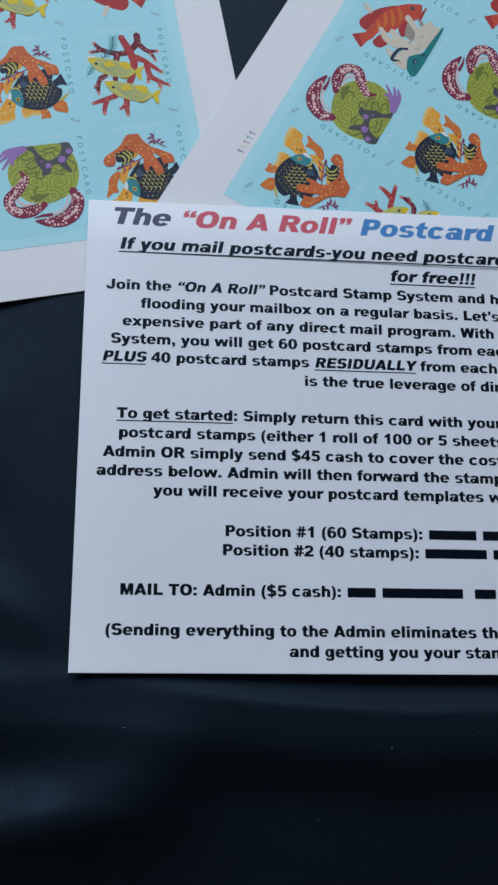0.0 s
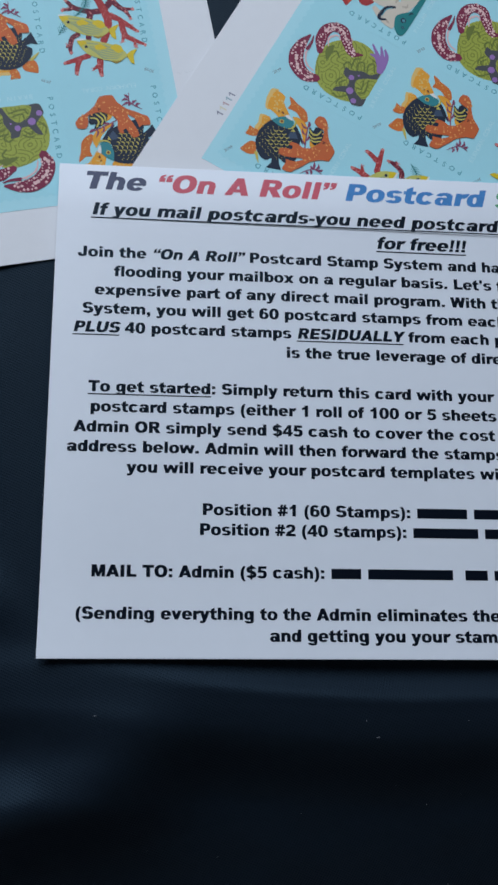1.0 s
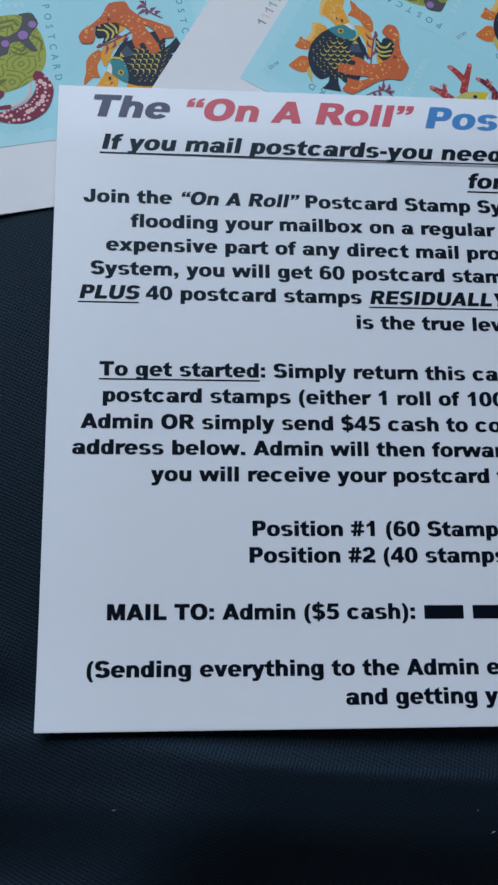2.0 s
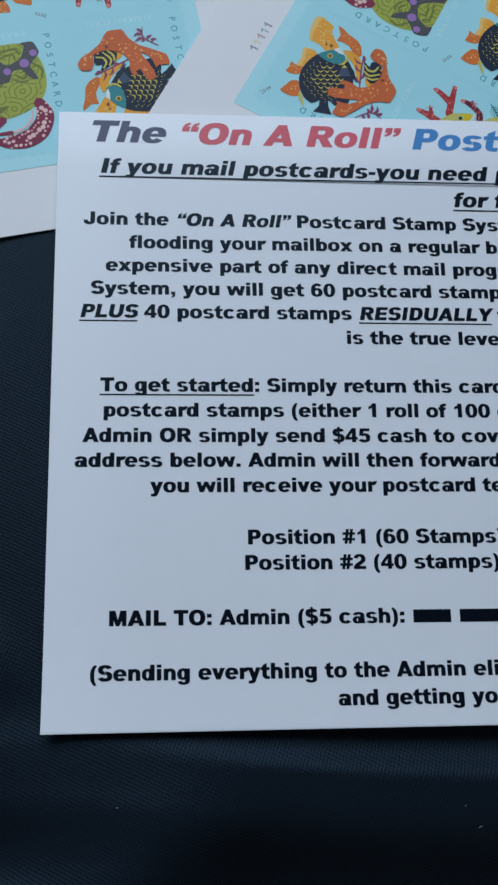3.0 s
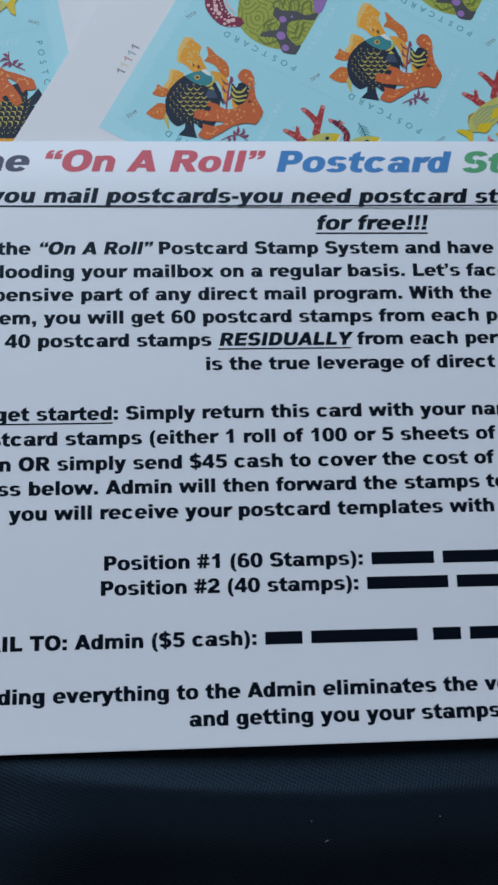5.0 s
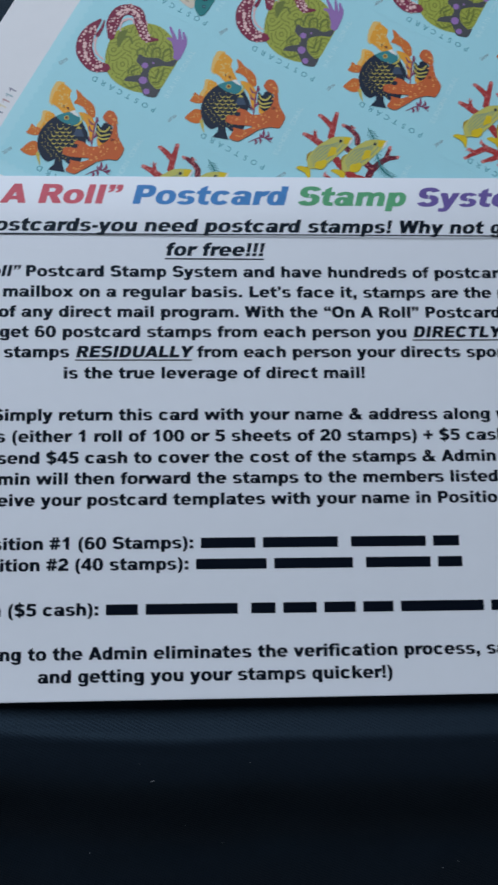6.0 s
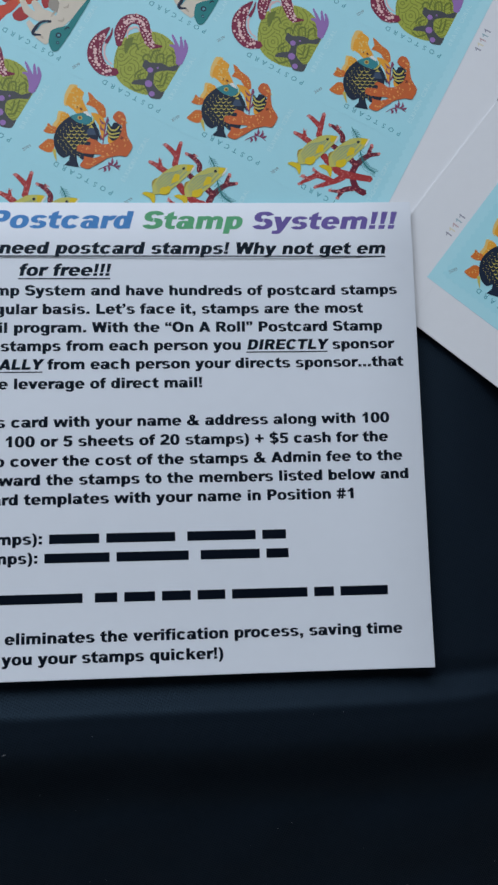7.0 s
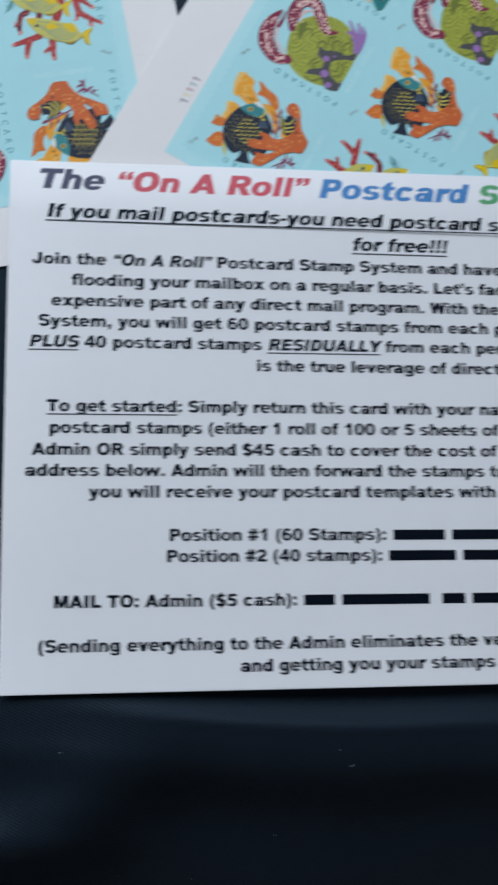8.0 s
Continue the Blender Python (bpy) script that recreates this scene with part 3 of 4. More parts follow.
def art_orange():
    """Branching orange shapes round a dark scaled oval."""
    halo, a, b, c, body, head, tip, scales, cheek, eye, pupil, h, k, weed, ball, rings, stem = (Drawing() for _ in range(17))
    # stubs standing out on one side, each with a paler edge
    halo.blob([(-10.8, 8.3), (-9.2, 8.9), (-9.4, 6.1), (-8.9, 3.4), (-9.9, 3.7), (-10.7, 5.8)])
    halo.blob([(-10.0, 1.5), (-8.4, 2.0), (-8.5, -0.3), (-8.1, -2.4), (-9.5, -2.1), (-9.4, -0.4)])
    a.blob([(-9.8, 8.4), (-8.5, 8.5), (-7.2, 8.1), (-6.9, 6.8), (-5.4, 5.5), (-4.4, 4.7), (-4.7, 3.7), (-6.2, 3.0), (-7.8, 3.5), (-9.4, 3.8), (-9.9, 5.8)])
    a.blob([(-9.3, 1.4), (-8.0, 2.0), (-7.2, 1.5), (-7.8, -0.3), (-7.9, -2.5), (-8.7, -2.3), (-8.7, -0.4)])
    b.blob([(-10.6, -2.1), (-9.6, -2.3), (-8.6, -2.1), (-7.9, -3.2), (-8.8, -4.0), (-9.9, -4.3), (-10.6, -4.2), (-10.4, -3.3)])
    b.blob([(-8.8, -5.4), (-7.6, -5.0), (-6.3, -7.2), (-7.2, -8.1), (-8.4, -8.3), (-9.7, -8.1), (-9.4, -6.9)])
    b.blob([(-6.5, 8.7), (-5.5, 8.6), (-4.3, 8.1), (-2.2, 7.7), (-1.1, 6.9), (-0.3, 5.5), (-0.7, 4.9), (-1.9, 5.2), (-3.2, 6.0), (-4.5, 6.1), (-5.5, 5.9), (-5.4, 7.2)])
    stem.blob([(-3.6, 4.7), (-2.3, 5.2), (-0.6, 4.9), (0.8, 3.6), (1.8, 0.9), (1.5, 0.4), (-0.8, 3.0), (-2.7, 4.0)])
    stem.blob([(2.3, 1.6), (3.8, 1.2), (4.5, 2.5), (4.9, 2.1), (4.0, 0.4), (3.0, 0.4)])
    c.dots([(-9.1, 7.5), (-7.7, 5.8), (-6.4, 4.1)], 2.36, 22, 0.20, 8)
    c.dots([(-8.5, 1.2), (-8.4, -1.6)], 1.15, 9, 0.17, 9)
    c.dots([(-10.2, -3.0), (-8.9, -3.1)], 1.15, 8, 0.13, 10)
    c.dots([(-8.8, -7.3), (-7.6, -6.2)], 1.69, 10, 0.13, 11)
    c.dots([(-5.2, 7.6), (-2.6, 6.6), (-1.2, 6.0)], 1.15, 12, 0.13, 12)
    pupil.dots([(-7.1, 4.5), (-5.7, 4.3)], 1.35, 4, 0.20, 21)
    # the oval with its tail
    body.blob([(-7.0, 1.8), (-5.5, 1.3), (-3.3, 1.5), (-2.3, 3.3), (-0.8, 2.3), (0.6, 0.3), (1.7, -3.2), (1.8, -5.0), (0.0, -6.0), (-1.2, -5.7), (-2.6, -6.2), (-3.7, -7.6), (-5.2, -7.4), (-6.8, -6.2), (-7.9, -4.4), (-8.3, -2.2), (-7.9, 0.0)])
    body.poly([(-3.0, -5.8), (-1.9, -5.1), (-0.8, -6.8), (0.3, -7.9), (-2.8, -9.0), (-2.4, -7.5)])
    body.poly([(-1.2, 2.6), (0.0, 1.8), (1.5, -0.1), (0.3, 0.6)])
    head.blob([(-7.1, 1.6), (-6.1, 3.0), (-4.9, 4.0), (-3.2, 4.0), (-2.5, 3.2), (-2.8, 1.9), (-3.9, 1.4), (-5.3, 1.2)])
    tip.poly([(-5.2, 3.9), (-4.6, 4.6), (-3.8, 4.3), (-3.0, 3.8), (-4.0, 3.7)])
    scales.stroke([(-2.7, 4.2), (-2.2, 3.4), (-2.4, 2.2), (-3.0, 1.6)], [0.27, 0.40, 0.40, 0.13], 5)
    scales.stroke([(-6.4, -7.0), (-5.6, -8.0), (-4.7, -9.0)], [0.74, 0.54, 0.10], 5)
    scales.poly([(-2.3, 1.3), (-2.1, 2.1), (-1.3, 1.8)])
    eye.oval((-5.1, 2.4), 0.51, n=14)
    pupil.oval((-5.1, 2.4), 0.30, n=12)
    cheek.poly([(-2.3, 1.1), (-1.4, 1.8), (-0.1, 0.6), (-2.1, -0.5)])
    # rows of crescents, small ones towards the rim
    for i in range(-5, 6):
        for j in range(-5, 5):
            x, y = i * 1.18 + (j % 2) * 0.59, j * 0.80
            px, py = -3.45 + 0.88 * x - 0.48 * y, -2.0 + 0.48 * x + 0.88 * y
            q = math.hypot((x + 0.2) / 3.3, (y - 0.1) / 3.4)
            if q < 0.78:
                r = 0.50
                scales.stroke([(px - r * 0.88 - 0.06, py - r * 0.48 + 0.12), (px + 0.10, py - 0.22), (px + r * 0.88 - 0.06, py + r * 0.48 + 0.12)], [0.08, 0.27, 0.08], 3)
            elif q < 1.25 and x < 1.6:
                scales.oval((px, py), 0.11, n=7)
                scales.oval((px + 0.3, py - 0.4), 0.08, n=7)
    # the branching shape on the other side
    h.blob([(1.5, 8.0), (2.6, 8.2), (3.8, 7.3), (4.4, 6.0), (6.0, 3.8), (8.2, 2.2), (8.2, -0.5), (6.6, -1.2), (4.8, -2.8), (3.9, -4.5), (2.9, -6.2), (2.2, -7.3), (0.9, -7.6), (0.2, -7.4), (0.3, -5.7), (-0.1, -5.1), (0.7, -4.9), (2.1, -4.4), (3.2, -3.2),
            (2.7, -3.1), (1.1, -3.9), (-0.7, -4.6), (-2.0, -4.7), (-2.4, -3.5), (-1.4, -2.8), (-0.1, -2.3), (-0.3, -1.5), (-1.1, -1.7), (-0.9, -0.8), (0.5, -0.5), (2.0, -0.7), (3.4, 0.2), (4.4, 2.0), (4.5, 3.6), (3.9, 5.3), (2.2, 5.5), (1.1, 6.1), (1.1, 7.3)])
    k.dots([(1.9, 7.2), (3.8, 6.1), (5.6, 3.0), (7.0, 1.6)], 1.35, 22, 0.17, 13)
    k.dots([(-1.1, -3.7), (1.3, -2.2), (4.0, -1.1), (5.7, 0.6)], 1.69, 26, 0.17, 16)
    k.dots([(1.2, -6.3), (3.1, -4.4), (4.5, -2.1)], 1.15, 14, 0.17, 17)
    pupil.dots([(5.0, 2.7), (6.2, 1.7)], 0.67, 3, 0.20, 22)
    # a small banded shape held between the branches
    ball.blob([(0.7, 4.5), (1.9, 4.0), (1.9, 5.0), (2.6, 5.4), (4.0, 5.0), (4.7, 3.1), (3.8, 1.2), (2.4, 1.6), (1.4, 2.9)])
    for line in ([(1.1, 3.9), (2.1, 3.3), (3.1, 3.7), (3.4, 4.9)], [(1.5, 2.8), (2.7, 2.4), (4.2, 3.6)], [(2.3, 1.8), (3.4, 1.9), (4.4, 2.7)]):
        rings.stroke(line, [0.30, 0.40, 0.27], 5)
    # thin weeds
    weed.stroke([(0.1, 5.5), (0.9, 2.9), (2.2, -0.5)], [0.27, 0.30, 0.24])
    for line in ([(0.5, 3.9), (-0.3, 3.8), (-1.3, 4.4)], [(0.4, 4.2), (0.6, 4.9), (0.2, 5.6)], [(1.1, 2.4), (0.2, 2.5), (-0.4, 3.3)], [(1.6, 1.0), (1.8, 1.9), (1.4, 2.9)], [(2.0, 0.2), (1.1, 0.6), (0.7, 1.1)]):
        weed.stroke(line, [0.20, 0.47, 0.10], 4)
    weed.stroke([(4.2, -6.3), (5.2, -4.9), (6.4, -3.9), (8.3, -4.1)], [0.13, 0.24, 0.24, 0.13])
    for line in ([(6.2, -4.1), (6.0, -3.2), (5.5, -2.3)], [(6.6, -3.9), (7.0, -3.1), (6.6, -2.3)], [(5.6, -4.4), (6.1, -4.8), (6.4, -5.5)], [(5.3, -3.6), (5.7, -3.9), (6.3, -4.0)], [(4.9, -5.2), (5.5, -5.5), (5.5, -6.2)], [(7.0, -3.9), (7.7, -3.5), (8.0, -3.0)]):
        weed.stroke(line, [0.20, 0.61, 0.10], 4)
    return [("coral_edge", halo, "straw"), ("coral_shape", a, "amber"), ("coral_shape", b, "orange"), ("coral_stem", stem, "amber"), ("speckle_pattern", c, "straw"), ("weed_shape", weed, "plum"), ("oval_shape", body, "dark"),
            ("cheek_patch", cheek, "navy_patch"), ("cap_shape", head, "teal"), ("tip_shape", tip, "cream"), ("scale_pattern", scales, "scale_yellow"), ("spot", eye, "scale_yellow"), ("ball_shape", ball, "dark"), ("ring_pattern", rings, "scale_yellow"),
            ("coral_shape", h, "rust"), ("speckle_pattern", k, "pale_orange"), ("spot", pupil, "wine_dark")]


def art_green():
    """A round olive shape with winding grooves and a spotted wine-red band."""
    a, b, c, d, e, f, grooves, shade = (Drawing() for _ in range(8))
    # winding grooves: quarter turns strung together cell by cell, then gently warped
    rng = random.Random(12)
    cell = 2.7
    for ci in range(-4, 5):
        for cj in range(-4, 5):
            turned = rng.random() < 0.5
            x0, y0 = 2.0 + ci * cell, -0.7 + cj * cell
            first, other = ((0, 0), (cell, cell)) if turned else ((cell, 0), (0, cell))
            if rng.random() < 0.5:
                first, other = other, first
            for centre, far in ((first, None), (other, first)):
                for ring in (1 / 6, 3 / 6, 5 / 6):
                    run = []
                    sx, sy = (1 if centre[0] == 0 else -1), (1 if centre[1] == 0 else -1)
                    for n in range(10):
                        q = math.pi / 2 * n / 9
                        x, y = centre[0] + sx * ring * cell * math.cos(q), centre[1] + sy * ring * cell * math.sin(q)
                        ok = far is None or math.hypot(x - far[0], y - far[1]) > 0.97 * cell
                        px, py = x0 + x, y0 + y
                        px, py = px + 0.55 * math.sin(0.8 * py + 0.3 * px), py + 0.55 * math.sin(0.7 * px + 1.0)
                        ok = ok and math.hypot(px - 2.0, py - 0.2) < 7.55 and px < 8.5
                        if ok:
                            run.append((px, py))
                        if (not ok or n == 9) and len(run) > 1:
                            grooves.stroke(run, [0.26, 0.26], 2 if len(run) > 2 else 1)
                        if not ok:
                            run = []
    pts = []
    for n in range(56):
        q = 2 * math.pi * n / 56
        r = 7.75 + 0.12 * math.sin(5 * q) + 0.10 * math.sin(3 * q + 1)
        pts.append((min(2.0 + r * math.cos(q), 8.6), 0.2 + r * math.sin(q)))
    a.poly(pts)
    b.blob([(1.3, -1.2), (1.1, 0.6), (2.4, 0.5), (4.8, 1.7), (6.6, 1.7), (8.3, 3.4), (8.4, 1.6), (6.4, 0.6), (4.5, -1.2), (5.5, -3.6), (7.7, -4.6), (8.5, -4.0), (8.5, -6.2), (6.3, -7.0), (4.6, -5.6), (3.7, -5.1), (1.2, -6.2), (1.5, -4.9), (3.4, -3.4), (3.1, -1.9)])
    # the dark grooves that surround the grey patch
    shade.blob([(-5.0, 2.5), (-3.7, 4.2), (-3.3, 2.1), (-3.3, -0.5), (-4.4, 0.9)])
    for line in ([(3.6, 1.0), (3.0, 2.8), (4.0, 3.7), (5.1, 1.9)], [(5.8, 1.7), (5.2, 3.7), (6.1, 4.6), (7.1, 2.9)], [(1.1, 0.0), (0.4, 1.0), (1.1, 2.0), (2.2, 1.3)], [(3.5, -4.6), (1.6, -3.8), (2.4, -2.4)], [(4.4, -5.5), (2.9, -7.0), (1.5, -6.7)], [(5.5, -2.7), (6.5, -2.4), (6.1, -0.4)],
                 [(6.3, -3.7), (7.5, -2.7), (6.9, 0.4)], [(2.2, 0.9), (1.9, 3.3), (3.0, 4.2)], [(1.6, -2.0), (0.9, -3.3), (1.1, -4.4)], [(-3.7, 1.6), (-2.6, 2.9), (-1.3, 1.9)], [(7.8, 3.6), (7.0, 4.9), (5.3, 5.5)]):
        shade.stroke(line, [0.36, 0.44, 0.36], 5)
    for x, y, r in ((*(3.3, -1.1), 0.66), (*(4.5, -4.2), 0.84), (*(6.3, -6.0), 0.66), (*(4.5, 0.2), 0.23)):
        c.oval((x, y), r, n=14)
    for line in ([(8.2, 3.6), (6.4, 6.5), (3.6, 9.0)], [(8.1, 4.3), (7.1, 6.9), (5.5, 9.5)], [(8.0, 4.9), (7.8, 7.6), (6.6, 9.3)], [(7.5, 5.1), (5.7, 6.6), (4.3, 6.5)]):
        c.stroke(line, [1.59, 1.03, 0.42])
    one = [(-5.7, 0.7), (-6.9, 3.6), (-7.1, 6.3), (-6.0, 8.0), (-3.7, 8.4), (-1.7, 6.3), (0.6, 4.4), (2.9, 5.3)]
    two = [(-3.0, -5.4), (-5.8, -6.2), (-8.6, -4.8), (-10.0, -2.3), (-10.1, 0.6), (-9.5, 3.4)]
    d.stroke(one, [1.22, 2.71, 2.62, 2.34, 2.53, 2.34, 1.68, 0.33], 8)
    d.stroke(two, [1.68, 2.90, 3.46, 3.18, 2.25, 0.47], 8)
    d.stroke([(-8.4, -0.2), (-8.4, 2.0), (-8.8, 3.6)], [0.84, 0.56, 0.23], 5)
    rng = random.Random(5)
    for path, w in ((one, 1.9), (two, 2.7)):
        line = spline(path, 8)
        for i, p in enumerate(line[3:-6]):
            for s in (-0.36, 0.0, 0.36):
                if (i + (s == 0)) % 2 == 0 and rng.random() < 0.88:
                    q = line[i + 4] - p
                    q = Vector((-q.y, q.x)).normalized() * w * (s + rng.uniform(-0.1, 0.1))
                    e.oval((p.x + q.x, p.y + q.y), rng.choice((0.19, 0.25, 0.35)) * (0.85 if s else 1.25), n=10)
    for line in ([(-4.8, 3.1), (-5.5, 4.8), (-5.0, 6.0), (-4.1, 6.6), (-3.1, 5.9)], [(-2.3, 7.7), (-1.2, 7.5), (-0.4, 6.3)], [(-8.1, 0.7), (-8.3, -1.0), (-7.6, -2.6), (-6.3, -3.8), (-4.6, -4.2)], [(-7.1, 8.3), (-5.8, 9.3), (-4.5, 9.4)]):
        f.stroke(line, [0.22, 0.50, 0.42, 0.20], 5, wobble=0.5, seed=len(f.verts))
    return [("round_shape", a, "olive"), ("groove_pattern", grooves, "moss"), ("shade_pattern", shade, "deep_moss"), ("patch_shape", b, "slate"), ("tube_shape", c, "lilac"), ("fringe", f, "pink"), ("spotted_band", d, "wine"), ("spot_pattern", e, "pink")]


def art_red_branch():
    """Red and maroon branching shapes with two striped yellow spindles."""
    a, b, tips, c, fern = (Drawing() for _ in range(5))
    for line, w in (([(10.1, -3.8), (8.0, -3.6), (5.8, -1.4), (5.6, 1.4), (6.9, 4.6), (9.0, 6.3)], [1.55, 1.46, 1.37, 1.37, 1.19, 0.73]), ([(7.0, 4.5), (6.7, 6.0), (6.6, 7.4)], [1.00, 0.82, 0.64]), ([(7.6, -3.9), (5.6, -5.6), (5.2, -8.0)], [1.28, 1.09, 0.59]),
                    ([(5.5, -5.7), (4.5, -6.5), (2.8, -7.2)], [1.00, 0.82, 0.41]), ([(5.6, 1.3), (3.5, 1.9), (-1.3, 2.8)], [1.55, 1.37, 1.19]), ([(0.4, 4.7), (-0.6, 6.3), (-2.7, 7.0), (-4.3, 7.0)], [1.28, 1.09, 1.00, 0.59]), ([(-1.7, 6.8), (-2.6, 7.8)], [0.82, 0.41])):
        a.stroke(line, w, wobble=0.08, seed=len(a.verts))
        c.dots(line, 1.00, 14, 0.12, len(c.verts) + 7)
    for line, w in (([(9.9, -0.1), (5.6, -1.6), (3.1, -2.1), (0.7, -1.6), (-2.1, -0.4)], [1.46, 1.73, 1.73, 1.64, 1.55]), ([(4.2, -2.6), (3.0, -4.5), (1.2, -6.4), (-0.5, -8.3)], [1.55, 1.28, 1.00, 0.55]), ([(2.8, -4.9), (-0.8, -5.2), (-2.4, -6.9), (-4.0, -9.4)], [1.28, 1.28, 1.09, 0.46]),
                    ([(-0.8, -5.1), (-2.7, -4.4)], [1.00, 0.46]), ([(-2.5, -7.0), (-4.3, -7.2)], [0.82, 0.41]), ([(-5.0, 3.1), (-5.7, 5.7), (-6.4, 8.8)], [1.37, 1.19, 0.82]), ([(-5.5, 5.3), (-7.4, 6.1), (-9.3, 6.6)], [1.28, 1.09, 0.82]),
                    ([(-6.1, 1.0), (-8.2, 1.3), (-10.4, 1.3)], [1.46, 1.28, 0.73]), ([(-7.5, 1.3), (-8.6, 2.8)], [1.00, 0.50])):
        b.stroke(line, w, wobble=0.08, seed=len(b.verts))
        c.dots(line, 1.09, 15, 0.12, len(c.verts) + 50)
    for x, y in ((8.9, 6.3), (6.6, 7.4), (5.2, -7.9), (2.9, -7.1), (-4.0, 7.0), (-0.3, -8.1), (-3.9, -9.2), (-6.3, 8.6), (-9.0, 6.5), (-10.1, 1.3), (-4.0, -7.2), (-2.4, -4.5)):
        tips.oval((x, y), 0.41, 0.36, n=9, wobble=0.2, seed=int(10 * x))
    # a feathery weed
    spine = [(10.2, 1.7), (7.7, 2.1), (5.7, 3.7), (3.0, 7.2), (0.6, 9.0)]
    fern.stroke(spine, [0.18, 0.27, 0.27, 0.23, 0.14])
    line = spline(spine, 5)
    for i, p in enumerate(line[1:-1]):
        q = (line[i + 2] - line[i]).normalized()
        for s in (-1, 1):
            o = Vector((-q.y, q.x)) * s * 0.95 - q * 0.9
            fern.stroke([(p.x, p.y), (p.x + o.x, p.y + o.y)], [0.13, 0.06], 2)
    out = [("branch_shape", a, "maroon"), ("branch_shape", b, "coral_red"), ("branch_tip", tips, "rose"), ("speckle_pattern", c, "rose"), ("fern_shape", fern, "sea")]
    # two striped spindles, one behind the other
    for ox, oy in ((0.0, 0.0), (-6.47, -2.94)):
        body, gold, fins, lines, nose, eye = (Drawing() for _ in range(6))

        def at(pts):
            return [(x + ox, y + oy) for x, y in pts]
        gold.blob(at([(-0.5, 1.7), (0.4, -0.9), (-0.6, -0.8), (-1.2, 0.6)]))
        gold.poly(at([(0.7, -1.4), (0.7, -2.2), (-0.5, -2.9), (-0.5, -2.2)]))
        fins.blob(at([(0.7, -2.0), (1.4, -3.0), (1.7, -4.3), (0.2, -3.3), (-1.9, -3.2), (-1.1, -2.3)]))
        fins.blob(at([(2.7, 1.4), (3.4, 0.3), (2.9, -0.9), (1.6, -1.3), (1.2, -0.1)]))
        body.blob(at([(5.2, 8.3), (5.3, 6.5), (4.2, 2.9), (3.2, 0.4), (2.0, -1.1), (0.7, -2.0), (0.1, -1.8), (-0.6, -0.6), (-0.7, 0.8), (0.0, 3.5), (1.6, 6.3), (3.2, 7.5)]))
        lines.stroke(at([(4.4, 6.3), (3.5, 3.0), (1.4, -1.0)]), [0.18, 0.36, 0.18], 4)
        for n in range(5):
            lines.stroke(at([(3.7 - 0.35 * n, 6.8 - 0.45 * n), (2.8 - 0.60 * n, 3.1), (1.0 - 0.30 * n, 0.35 * n - 1.2)]), [0.12, 0.34, 0.14], 4)
        fins.blob(at([(3.3, 4.8), (3.9, 3.5), (2.7, 2.0), (2.4, 3.4), (2.5, 4.4)]))
        fins.blob(at([(5.1, 8.2), (5.0, 6.7), (4.3, 6.3), (3.9, 7.3), (3.8, 7.7)]))
        nose.stroke(at([(5.4, 8.4), (5.4, 7.4), (5.3, 6.3)]), [0.23, 0.46, 0.18], 4)
        eye.oval(at([(3.5, 6.5)])[0], 0.34, n=12)
        out += [("fin_shade", gold, "gold"), ("spindle_shape", body, "lime"), ("stripe_pattern", lines, "sage"), ("fin_shape", fins, "yellow"), ("tip_shape", nose, "cream"), ("spot", eye, "dark")]
    return out


